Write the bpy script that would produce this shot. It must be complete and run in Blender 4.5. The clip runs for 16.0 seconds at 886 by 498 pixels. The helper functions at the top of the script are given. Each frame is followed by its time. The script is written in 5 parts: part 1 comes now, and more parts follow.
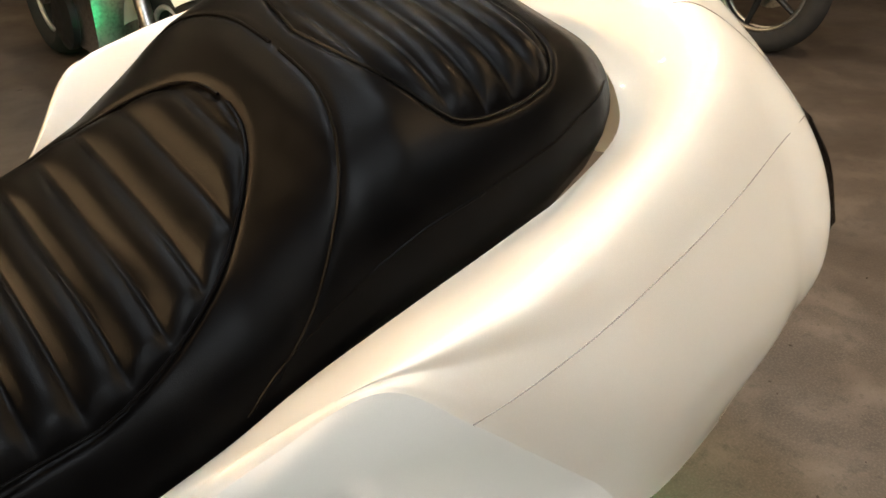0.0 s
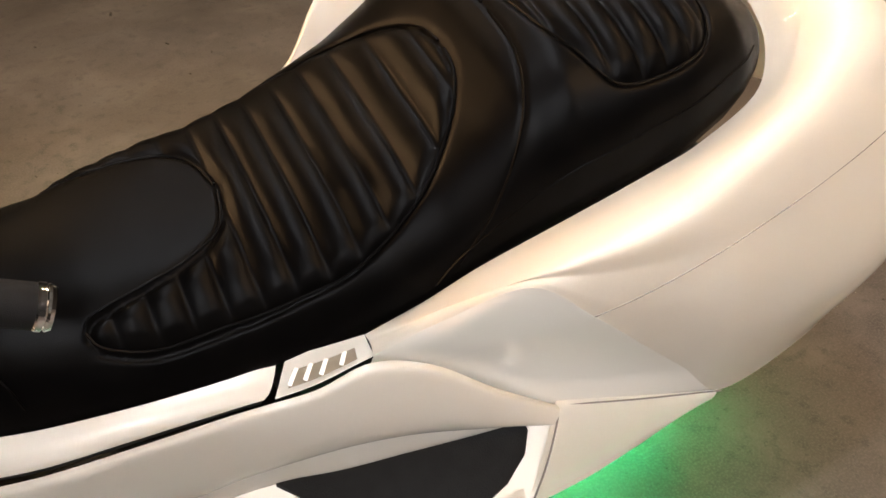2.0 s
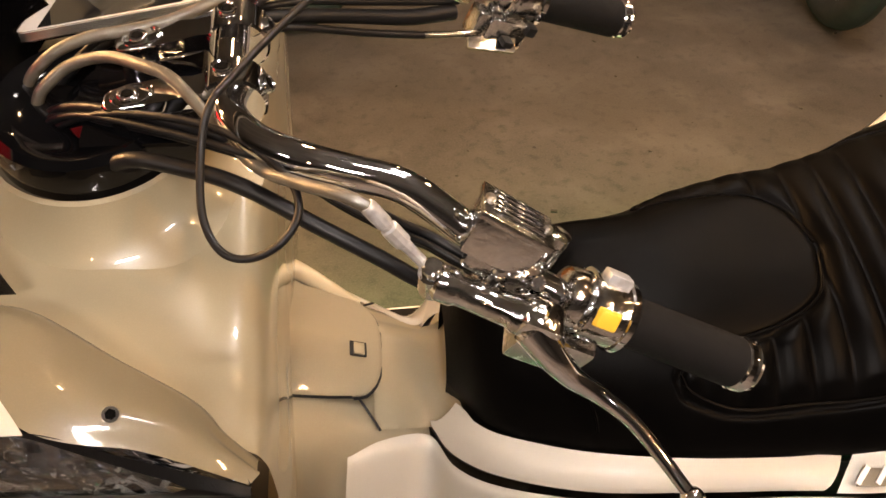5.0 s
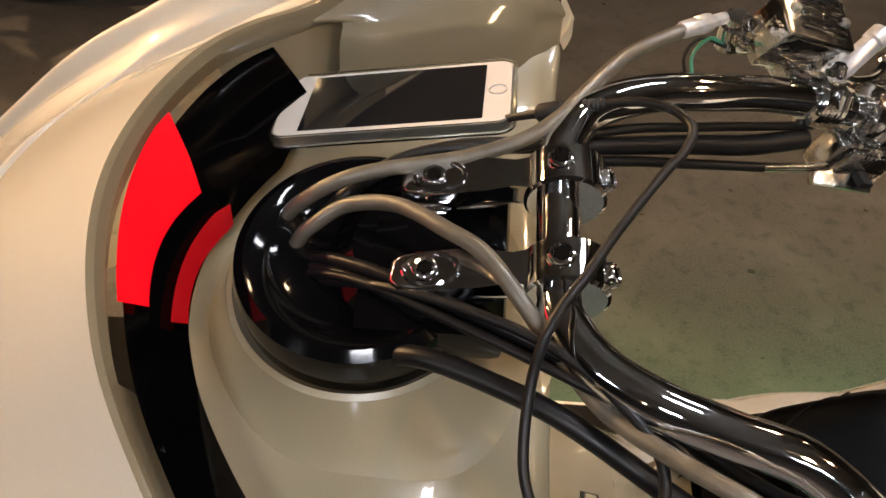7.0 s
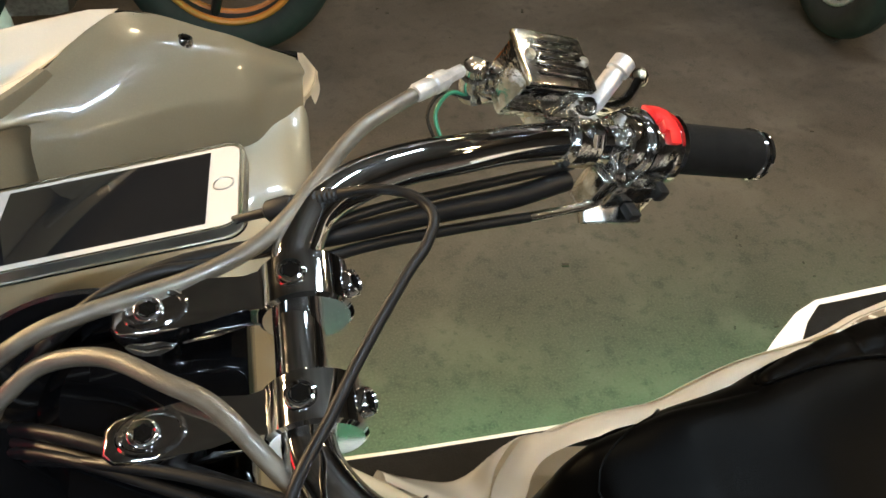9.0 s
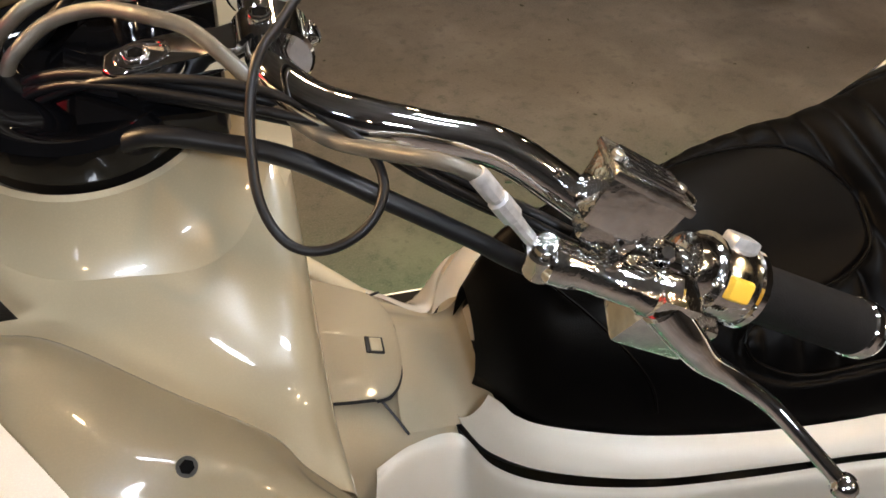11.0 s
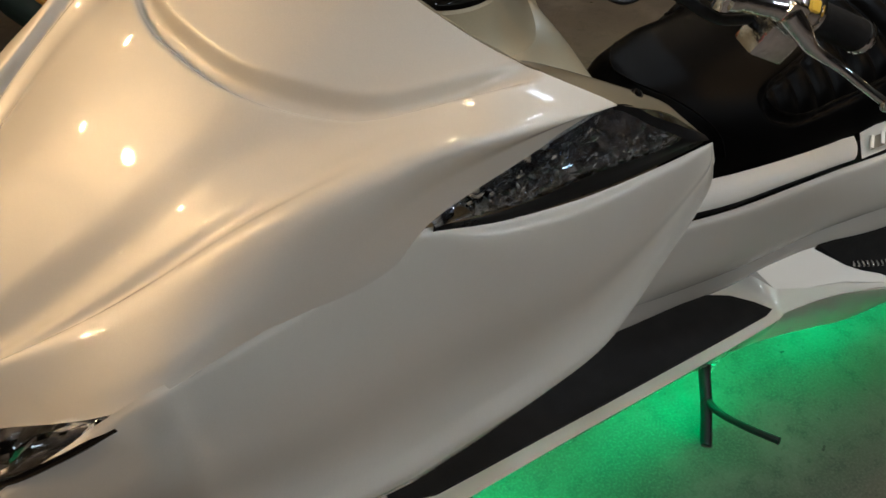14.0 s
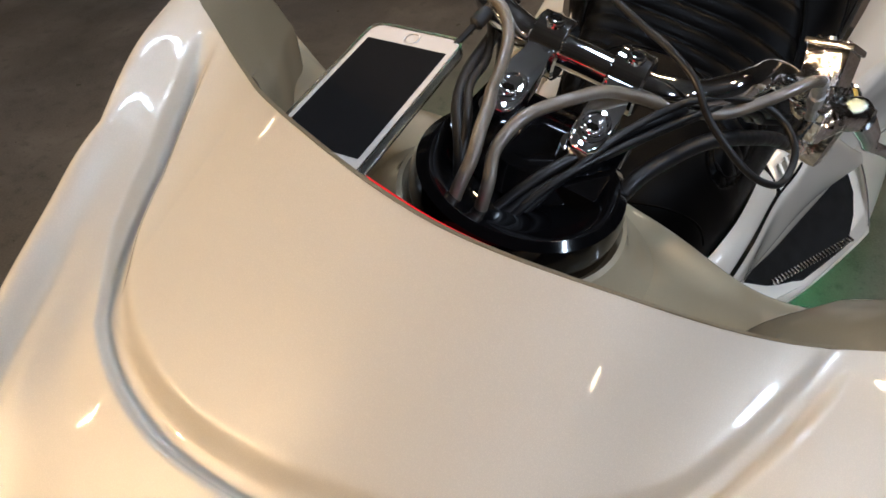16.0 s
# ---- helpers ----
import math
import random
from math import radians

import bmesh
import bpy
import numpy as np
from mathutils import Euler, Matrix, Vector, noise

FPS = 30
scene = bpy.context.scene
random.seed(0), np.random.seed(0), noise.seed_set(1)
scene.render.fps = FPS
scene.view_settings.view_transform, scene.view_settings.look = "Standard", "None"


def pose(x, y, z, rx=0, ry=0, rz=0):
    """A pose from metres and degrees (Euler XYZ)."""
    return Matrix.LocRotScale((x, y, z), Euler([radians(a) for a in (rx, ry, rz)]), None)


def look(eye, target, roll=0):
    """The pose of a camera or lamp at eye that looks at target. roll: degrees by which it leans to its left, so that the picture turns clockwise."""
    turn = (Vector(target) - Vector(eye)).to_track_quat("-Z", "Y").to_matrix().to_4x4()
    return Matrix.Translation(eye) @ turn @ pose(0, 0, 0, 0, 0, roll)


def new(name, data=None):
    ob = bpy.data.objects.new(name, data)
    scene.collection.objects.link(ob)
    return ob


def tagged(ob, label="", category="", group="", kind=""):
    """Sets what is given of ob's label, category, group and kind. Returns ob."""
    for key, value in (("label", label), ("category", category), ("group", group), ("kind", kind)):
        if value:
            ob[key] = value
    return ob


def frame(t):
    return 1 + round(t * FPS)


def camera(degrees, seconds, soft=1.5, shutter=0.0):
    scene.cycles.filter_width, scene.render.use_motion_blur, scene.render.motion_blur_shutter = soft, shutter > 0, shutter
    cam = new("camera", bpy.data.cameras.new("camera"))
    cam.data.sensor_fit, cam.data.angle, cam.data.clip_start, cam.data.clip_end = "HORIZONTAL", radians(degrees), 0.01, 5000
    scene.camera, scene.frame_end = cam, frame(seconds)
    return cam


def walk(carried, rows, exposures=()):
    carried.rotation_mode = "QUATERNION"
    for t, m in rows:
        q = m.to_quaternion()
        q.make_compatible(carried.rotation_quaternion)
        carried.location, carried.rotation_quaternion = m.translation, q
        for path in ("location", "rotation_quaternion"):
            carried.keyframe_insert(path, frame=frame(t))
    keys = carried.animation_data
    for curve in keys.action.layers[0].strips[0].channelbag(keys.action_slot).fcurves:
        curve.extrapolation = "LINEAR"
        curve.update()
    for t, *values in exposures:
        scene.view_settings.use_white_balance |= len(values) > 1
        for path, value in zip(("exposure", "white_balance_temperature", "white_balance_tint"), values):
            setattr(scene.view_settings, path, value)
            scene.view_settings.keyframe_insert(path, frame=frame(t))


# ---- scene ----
LEAN = 12.69
cam = camera(56.24, 16.0, soft=1.6)
PATH = [
    (0, (0.5218, -0.8440, 1.0270), (1.1082, -0.1919, 0.5466), 0.82),
    (0.5, (0.5091, -0.9243, 1.0925), (1.0143, -0.3082, 0.4882), 1.20),
    (1, (0.4905, -0.9604, 1.1481), (0.9206, -0.3277, 0.5042), 1.50),
    (1.5, (0.4465, -0.9694, 1.2065), (0.8417, -0.3152, 0.5617), 1.67),
    (2, (0.4109, -0.9637, 1.2294), (0.7919, -0.3000, 0.5858), 1.49),
    (2.5, (0.3516, -0.9377, 1.2291), (0.7057, -0.2610, 0.5835), 1.43),
    (3, (0.2896, -0.9179, 1.2267), (0.6002, -0.2215, 0.5797), 1.24),
    (3.5, (0.2289, -0.8961, 1.2281), (0.4924, -0.1821, 0.5795), 1.13),
    (4, (0.1584, -0.8684, 1.2291), (0.3724, -0.1388, 0.5797), 1.02),
    (4.5, (0.1138, -0.8387, 1.2255), (0.2696, -0.0964, 0.5738), 0.70),
    (5, (0.0938, -0.7776, 1.2271), (0.1801, -0.0243, 0.5751), 0.71),
    (5.2, (0.0875, -0.7485, 1.2233), (0.1382, 0.0085, 0.5718), 0.55),
    (7.3, (-0.0478, -0.5269, 1.2339), (-0.0937, 0.2003, 0.5491), 1.09),
    (7.5, (-0.0435, -0.5085, 1.2287), (-0.0638, 0.2207, 0.5446), 1.30),
    (8, (-0.0319, -0.4712, 1.2267), (0.0188, 0.2582, 0.5446), 1.74),
    (8.5, (-0.0107, -0.4601, 1.2307), (0.0939, 0.2658, 0.5508), 1.92),
    (9, (0.0128, -0.4728, 1.2362), (0.1609, 0.2479, 0.5589), 2.14),
    (9.5, (0.0042, -0.5065, 1.2168), (0.1783, 0.2092, 0.5404), 2.20),
    (9.7, (0.0062, -0.5279, 1.2062), (0.1855, 0.1866, 0.5300), 2.25),
    (12, (-0.0916, -0.8012, 1.1226), (0.1346, -0.0668, 0.4827), 0.52),
    (12.2, (-0.1408, -0.8214, 1.1161), (0.1002, -0.0803, 0.4895), -0.76),
    (12.5, (-0.2097, -0.8521, 1.1241), (0.0783, -0.1378, 0.4863), -0.06),
    (13, (-0.3063, -0.9466, 1.1369), (0.0286, -0.2521, 0.5001), -0.54),
    (13.5, (-0.4038, -0.9572, 1.1792), (-0.0385, -0.2816, 0.5389), -0.71),
    (14, (-0.5190, -0.8968, 1.1904), (-0.1218, -0.2435, 0.5459), -0.76),
    (14.5, (-0.6290, -0.7974, 1.1987), (-0.1716, -0.1894, 0.5497), -0.95),
    (15, (-0.6229, -0.6549, 1.2091), (-0.1004, -0.1031, 0.5590), -1.31),
    (15.5, (-0.5682, -0.5177, 1.2199), (0.0153, -0.0236, 0.5753), -2.72),
    (15.6, (-0.5575, -0.4977, 1.2171), (0.0395, -0.0127, 0.5780), -3.36),
    (16, (-0.5291, -0.3821, 1.2315), (0.1267, -0.0138, 0.5725), -1.27),
]
EXPO = [(0, 0.47, 6500, 7), (1, 0.18, 6500, 7), (2, 0.38, 6900, 15), (3, 0.33, 6600, 8), (4, 0.4, 7000, 13), (5, 0.26, 8400, 22), (7.5, -0.45, 6300, 8), (8.5, -0.12, 5800, -2), (9, -0.04, 5900, 1), (9.5, -0.02, 6100, 9), (12, 0.24, 6500, 11), (13, -0.2, 6200, 8), (13.5, -0.55, 6200, 8), (14, -0.98, 6200, 7), (14.5, -1.34, 6200, 7), (15, -1.14, 6100, 9), (15.5, -1.26, 6100, 10), (16, -0.62, 5600, 9)]
walk(cam, [(t, look(e, g, r)) for t, e, g, r in PATH], exposures=EXPO)

# ---- world and lamps ----
world = bpy.data.worlds.new("night")
world.use_nodes = True
scene.world = world
world.node_tree.nodes["Background"].inputs[0].default_value = (0.25, 0.2, 0.16, 1)
world.node_tree.nodes["Background"].inputs[1].default_value = 0.03
scene.view_settings.exposure = 0.0


# ---- materials ----
def mat(name, base, rough=0.5, metal=0.0, coat=0.0, coat_rough=0.03, grain=0.0, grain_scale=400.0, dirt=0.0,
        dirt_scale=14.0, dirt_col=None, bump=0.0, bump_scale=600.0, rough_var=0.0, spec=0.5, voronoi=False):
    m = bpy.data.materials.new(name)
    m.use_nodes = True
    nt = m.node_tree
    p = nt.nodes["Principled BSDF"]
    p.inputs["Base Color"].default_value = (*base, 1)
    p.inputs["Roughness"].default_value = rough
    p.inputs["Metallic"].default_value = metal
    p.inputs["Coat Weight"].default_value = coat
    p.inputs["Coat Roughness"].default_value = coat_rough
    p.inputs["Specular IOR Level"].default_value = spec
    tc = nt.nodes.new("ShaderNodeTexCoord")
    last = None

    def noise_node(scale, detail=6.0):
        n = nt.nodes.new("ShaderNodeTexNoise")
        n.inputs["Scale"].default_value = scale
        n.inputs["Detail"].default_value = detail
        nt.links.new(tc.outputs["Object"], n.inputs["Vector"])
        return n

    def mixer(fac, a, b, lo, hi):
        r = nt.nodes.new("ShaderNodeMapRange")
        r.inputs[1].default_value, r.inputs[2].default_value = lo, hi
        nt.links.new(fac, r.inputs[0])
        x = nt.nodes.new("ShaderNodeMix")
        x.data_type = "RGBA"
        nt.links.new(r.outputs[0], x.inputs[0])
        for sock, v in ((x.inputs[6], a), (x.inputs[7], b)):
            if isinstance(v, tuple):
                sock.default_value = (*v, 1)
            else:
                nt.links.new(v, sock)
        return x.outputs[2]

    if dirt:
        n = noise_node(dirt_scale, 9.0)
        last = mixer(n.outputs["Fac"], base, dirt_col or tuple(c * (1 - dirt) for c in base), 0.42, 0.72)
    if grain:
        n = noise_node(grain_scale, 2.0)
        last = mixer(n.outputs["Fac"], last or base, tuple(min(1, c * (1 + grain)) for c in base), 0.45, 0.7)
    if last:
        nt.links.new(last, p.inputs["Base Color"])
    if rough_var:
        n = noise_node(dirt_scale * 2.3, 8.0)
        r = nt.nodes.new("ShaderNodeMapRange")
        r.inputs[1].default_value, r.inputs[2].default_value = 0.3, 0.7
        r.inputs[3].default_value, r.inputs[4].default_value = max(0.02, rough - rough_var), rough + rough_var
        nt.links.new(n.outputs["Fac"], r.inputs[0])
        nt.links.new(r.outputs[0], p.inputs["Roughness"])
    if bump:
        if voronoi:
            n = nt.nodes.new("ShaderNodeTexVoronoi")
            n.inputs["Scale"].default_value = bump_scale
            nt.links.new(tc.outputs["Object"], n.inputs["Vector"])
            out = n.outputs["Distance"]
        else:
            out = noise_node(bump_scale, 4.0).outputs["Fac"]
        b = nt.nodes.new("ShaderNodeBump")
        b.inputs["Strength"].default_value = bump
        b.inputs["Distance"].default_value = 0.002
        nt.links.new(out, b.inputs["Height"])
        nt.links.new(b.outputs["Normal"], p.inputs["Normal"])
    return m


def glow(name, col, power):
    m = bpy.data.materials.new(name)
    m.use_nodes = True
    p = m.node_tree.nodes["Principled BSDF"]
    p.inputs["Base Color"].default_value = (*[c * 0.4 for c in col], 1)
    p.inputs["Emission Color"].default_value = (*col, 1)
    p.inputs["Emission Strength"].default_value = power
    return m


def clear(name, tint, rough=0.02, ior=1.45):
    m = bpy.data.materials.new(name)
    m.use_nodes = True
    p = m.node_tree.nodes["Principled BSDF"]
    p.inputs["Base Color"].default_value = (*tint, 1)
    p.inputs["Transmission Weight"].default_value = 1.0
    p.inputs["Roughness"].default_value = rough
    p.inputs["IOR"].default_value = ior
    return m


PEARL = mat("pearl_white_paint", (0.83, 0.79, 0.71), 0.42, metal=0.13, coat=1.0, coat_rough=0.02, grain=0.06, grain_scale=1500, dirt=0.03, dirt_scale=6)
# inner panels face away from the lamps; their shade is put into this colour
SHADED_CREAM = mat("white_inner_plastic", (0.31, 0.262, 0.175), 0.30, coat=1.0, coat_rough=0.04, grain=0.04, grain_scale=900, dirt=0.05, dirt_scale=9)
# white of tunnel, collar and lid, with their dimmer light darkened into it
SHADED_PALE_CREAM = mat("pale_cream_plastic", (0.49, 0.415, 0.285), 0.30, coat=1.0, coat_rough=0.04, grain=0.04, grain_scale=900, dirt=0.06, dirt_scale=9)
LEATHER = mat("black_leatherette", (0.0010, 0.0009, 0.0009), 0.34, dirt=0.3, dirt_scale=20, dirt_col=(0.0018, 0.0016, 0.0015), bump=0.10, bump_scale=900, rough_var=0.05, voronoi=True, spec=0.04)
CHROME = mat("chrome", (0.90, 0.91, 0.93), 0.045, metal=1.0, rough_var=0.02, dirt=0.12, dirt_scale=60)
CAST = mat("cast_chrome", (0.88, 0.88, 0.87), 0.07, metal=1.0, bump=0.5, bump_scale=110, dirt=0.2, dirt_scale=140)
DULL_CHROME = mat("worn_chrome", (0.7, 0.69, 0.67), 0.16, metal=1.0, rough_var=0.08, dirt=0.4, dirt_scale=120, bump=0.15, bump_scale=300)
GLOSS_BLACK = mat("gloss_black_plastic", (0.002, 0.002, 0.0024), 0.07, spec=0.22, coat=0.12, dirt=0.2, dirt_scale=30)
SATIN_BLACK = mat("satin_black_plastic", (0.006, 0.006, 0.0065), 0.3, spec=0.3, rough_var=0.05)
BLACK = mat("black_plastic", (0.007, 0.007, 0.0075), 0.5, spec=0.35, bump=0.1, bump_scale=700, rough_var=0.08)
RUBBER = mat("grip_rubber", (0.004, 0.0038, 0.0038), 0.8, spec=0.2, bump=0.5, bump_scale=1100, rough_var=0.08)
MATTING = mat("black_foot_mat", (0.006, 0.006, 0.006), 0.85, bump=0.5, bump_scale=500, rough_var=0.08, spec=0.25)
CABLE = mat("black_cable_rubber", (0.005, 0.005, 0.0055), 0.40, spec=0.3, rough_var=0.1, dirt_scale=60)
HOSE = mat("braided_steel_hose", (0.135, 0.12, 0.095), 0.30, metal=0.35, coat=0.5, bump=0.22, bump_scale=1400, dirt=0.3, dirt_scale=90)
STEEL = mat("steel", (0.45, 0.44, 0.42), 0.3, metal=1.0, dirt=0.4, dirt_scale=90)
YELLOW = mat("yellow_switch", (0.75, 0.45, 0.05), 0.35)
RED = mat("red_switch", (0.7, 0.02, 0.02), 0.35)
TYRE = mat("tyre_rubber", (0.008, 0.008, 0.008), 0.8, bump=0.3, bump_scale=80, dirt=0.3, dirt_scale=20, dirt_col=(0.018, 0.016, 0.015))


# ---- mesh helpers ----
def cr(pts, n):
    """n points on a smooth curve through pts."""
    p = np.array(pts, float)
    if len(p) == 2:
        return p[0] + np.linspace(0, 1, n)[:, None] * (p[1] - p[0])
    p = np.vstack([2 * p[0] - p[1], p, 2 * p[-1] - p[-2]])
    u = np.linspace(0, len(p) - 3 - 1e-9, n)
    k = u.astype(int)
    f = (u - k)[:, None]
    a, b, c, d = p[k], p[k + 1], p[k + 2], p[k + 3]
    return 0.5 * (2 * b + (c - a) * f + (2 * a - 5 * b + 4 * c - d) * f**2 + (3 * b - a - 3 * c + d) * f**3)


def loft(secs, nu, nv):
    """A grid nu x nv over sections (each a list of points, all the same count)."""
    rows = np.array([cr(s, nv) for s in secs])
    return np.stack([cr(rows[:, j], nu) for j in range(nv)], 1)


def add_grid(bm, g, flip=False, wrap=False):
    nu, nv = g.shape[:2]
    vs = [[bm.verts.new(g[i, j]) for j in range(nv)] for i in range(nu)]
    for i in range(nu - 1 + wrap):
        for j in range(nv - 1):
            q = [vs[i][j], vs[(i + 1) % nu][j], vs[(i + 1) % nu][j + 1], vs[i][j + 1]]
            bm.faces.new(q[::-1] if flip else q)
    return vs


def clip01(v):
    return min(1.0, max(0.0, v))


def settle(bm, soft=False):
    """The right flank of the machine lies closer in, the more so the lower down; its nose is slimmer too."""
    for v in bm.verts:
        x, y, z = v.co
        if y > 0.15 and x < -0.12 and z > 0.42:
            v.co.y -= 0.35 * (y - 0.15) * clip01((-0.12 - x) / 0.13)
        if y > 0 and z < 0.80 and (x > -0.1 or z < 0.42):
            fade = 1.0
            if soft:
                w = clip01((x - 0.38) / 0.15)
                fade = clip01((0.74 - x) / 0.14) * (1 - w + w * clip01((0.665 - z) / 0.08))
            out = 0.0 if soft else 0.012 * clip01((x - 0.3) / 0.15) * clip01((0.66 - x) / 0.08) * clip01((z - 0.45) / 0.08) * clip01((y - 0.13) / 0.09)
            if not soft:
                out += 0.045 * clip01((x + 0.02) / 0.06) * clip01((0.33 - x) / 0.13) * clip01((z - 0.25) / 0.1) * clip01((y - 0.09) / 0.07)
            v.co.y += out - fade * min(y * 0.6, (0.24 + 0.14 * clip01((0.75 - x) / 0.4)) * (0.80 - max(z, 0.25)) * min(1.0, y / 0.12))


def part(name, bm, material, parent, label="", smooth=True, thick=0.0, angle=35, raw=False):
    me = bpy.data.meshes.new(name)
    if not raw and parent and (parent.name == "scooter" or (parent.parent and parent.parent.name == "scooter")):
        settle(bm, material == LEATHER)
    if thick:
        bmesh.ops.solidify(bm, geom=bm.faces[:], thickness=thick)
    bmesh.ops.recalc_face_normals(bm, faces=bm.faces[:])
    bm.to_mesh(me)
    bm.free()
    me.materials.append(material)
    if smooth:
        me.shade_smooth()
        me.set_sharp_from_angle(angle=radians(angle))
    ob = new(name, me)
    ob.parent = parent
    if label:
        tagged(ob, label=label)
    return ob


def mirrored(ob, parent=None, draw_in=None):
    """The same part on the other side of the machine."""
    bm = bmesh.new()
    bm.from_mesh(ob.data)
    for v in bm.verts:
        v.co.y = -v.co.y
        if draw_in:
            v.co = draw_in((v.co.x, -v.co.y, v.co.z))
    settle(bm)
    bmesh.ops.reverse_faces(bm, faces=bm.faces[:])
    me = bpy.data.meshes.new(ob.data.name)
    bm.to_mesh(me)
    bm.free()
    for m in ob.data.materials:
        me.materials.append(m)
    me.shade_smooth()
    me.set_sharp_from_angle(angle=radians(35))
    o = new(ob.name.split(".")[0], me)
    o.parent = parent or ob.parent
    if "label" in ob:
        o["label"] = ob["label"]
    return o


def tube(bm, pts, r, seg=12, smooth_n=0, caps=True):
    """A round bar along pts; r a radius or one for each point."""
    p = cr(pts, smooth_n) if smooth_n else np.array(pts, float)
    rr = np.interp(np.linspace(0, 1, len(p)), np.linspace(0, 1, len(r)), r) if hasattr(r, "__len__") else np.full(len(p), r)
    tang = np.gradient(p, axis=0)
    tang /= np.linalg.norm(tang, axis=1)[:, None] + 1e-12
    up = Vector((0, 0, 1)) if abs(tang[0][2]) < 0.9 else Vector((1, 0, 0))
    side = Vector(tang[0]).cross(up).normalized()
    rings = []
    for i in range(len(p)):
        t = Vector(tang[i])
        side = (side - t * side.dot(t)).normalized()
        top = t.cross(side)
        rings.append([bm.verts.new(Vector(p[i]) + float(rr[i]) * (math.cos(a) * side + math.sin(a) * top)) for a in [2 * math.pi * k / seg for k in range(seg)]])
    for a, b in zip(rings, rings[1:]):
        for k in range(seg):
            bm.faces.new((a[k], a[(k + 1) % seg], b[(k + 1) % seg], b[k]))
    if caps:
        bm.faces.new(rings[0][::-1])
        bm.faces.new(rings[-1])
    return rings


def lathe(bm, p0, p1, prof, seg=24):
    """A turned body about the line p0-p1; prof: (place along it 0..1, radius)."""
    a, d = Vector(p0), Vector(p1) - Vector(p0)
    prof = [(float(k), float(r)) for k, r in prof]
    t = d.normalized()
    s = t.cross(Vector((0, 0, 1)) if abs(t.z) < 0.9 else Vector((1, 0, 0))).normalized()
    u = t.cross(s)
    rings = [[bm.verts.new(a + d * k + r * (math.cos(w) * s + math.sin(w) * u)) for w in [2 * math.pi * j / seg for j in range(seg)]] for k, r in prof]
    for x, y in zip(rings, rings[1:]):
        for k in range(seg):
            bm.faces.new((x[k], x[(k + 1) % seg], y[(k + 1) % seg], y[k]))
    bm.faces.new(rings[0][::-1])
    bm.faces.new(rings[-1])


def block(bm, m, size, bevel=0.002, taper=1.0):
    """A bevelled block of that size at the pose m."""
    r = bmesh.ops.create_cube(bm, size=1.0)["verts"]
    for v in r:
        k = taper if v.co.z > 0 else 1.0
        v.co = Vector((v.co.x * size[0] * k, v.co.y * size[1] * k, v.co.z * size[2]))
    if bevel:
        es = list({e for v in r for e in v.link_edges})
        r = list({v for f in bmesh.ops.bevel(bm, geom=es, offset=bevel, segments=2, affect="EDGES", profile=0.6)["faces"] for v in f.verts} | {v for v in r if v.is_valid})
    for v in r:
        v.co = m @ v.co


def frame_at(p, ahead, up=(0, 0, 1)):
    """A pose at p with x along ahead."""
    x = Vector(ahead).normalized()
    y = Vector(up).cross(x).normalized()
    z = x.cross(y)
    m = Matrix((x, y, z)).transposed().to_4x4()
    m.translation = p
    return m


def slab(bm, outline, depth, up=(0, 0, 1)):
    """A flat plate with that outline, depth thick below it."""
    top = [bm.verts.new(p) for p in outline]
    low = [bm.verts.new(Vector(p) - Vector(up) * depth) for p in outline]
    bm.faces.new(top)
    bm.faces.new(low[::-1])
    n = len(top)
    for i in range(n):
        bm.faces.new((top[i], low[i], low[(i + 1) % n], top[(i + 1) % n]))

# ---- the scooter: x towards its tail, y to its right side, z up; it leans on its side stand ----
scooter = tagged(new("scooter"), "pearl white maxi scooter with black pleated seat, leaning on stand", "scooter")
scooter.matrix_world = pose(0, 0, 0, LEAN, 0, 0)


def both(cols):
    """Columns of points from the middle outwards on the left, made whole with their mirror images."""
    left = [[(x, -y, z) for x, y, z in c] for c in cols[::-1]]
    return left + [list(c) for c in cols[1:]]


def polyline_distance(px, py, line):
    a, b = line[:-1], line[1:]
    d = b - a
    best = np.full(px.shape, 9.0)
    for (ax, ay), (dx, dy) in zip(a, d):
        t = np.clip(((px - ax) * dx + (py - ay) * dy) / (dx * dx + dy * dy + 1e-12), 0, 1)
        best = np.minimum(best, np.hypot(px - ax - t * dx, py - ay - t * dy))
    return best


# front cowl: rim at the dash, crowned middle, shoulder ridges running to the nose
HOOD = [
    [(-0.245, 0, 0.985), (-0.31, 0, 0.943), (-0.385, 0, 0.889), (-0.50, 0, 0.80), (-0.62, 0, 0.695), (-0.73, 0, 0.575)],
    [(-0.222, 0.10, 0.978), (-0.285, 0.10, 0.938), (-0.347, 0.10, 0.898), (-0.47, 0.09, 0.81), (-0.60, 0.064, 0.702), (-0.715, 0.045, 0.582)],
    [(-0.167, 0.19, 0.950), (-0.22, 0.19, 0.930), (-0.29, 0.18, 0.902), (-0.42, 0.155, 0.828), (-0.56, 0.112, 0.712), (-0.690, 0.072, 0.602)],
    [(-0.106, 0.273, 0.939), (-0.19, 0.272, 0.943), (-0.26, 0.258, 0.932), (-0.38, 0.220, 0.869), (-0.50, 0.175, 0.775), (-0.664, 0.103, 0.662)],
    [(-0.106, 0.275, 0.936), (-0.185, 0.270, 0.92), (-0.262, 0.260, 0.89), (-0.39, 0.234, 0.822), (-0.51, 0.205, 0.75), (-0.656, 0.116, 0.626)],
    [(-0.106, 0.275, 0.934), (-0.18, 0.268, 0.897), (-0.256, 0.260, 0.852), (-0.40, 0.250, 0.766), (-0.522, 0.238, 0.719), (-0.648, 0.121, 0.613)],
]
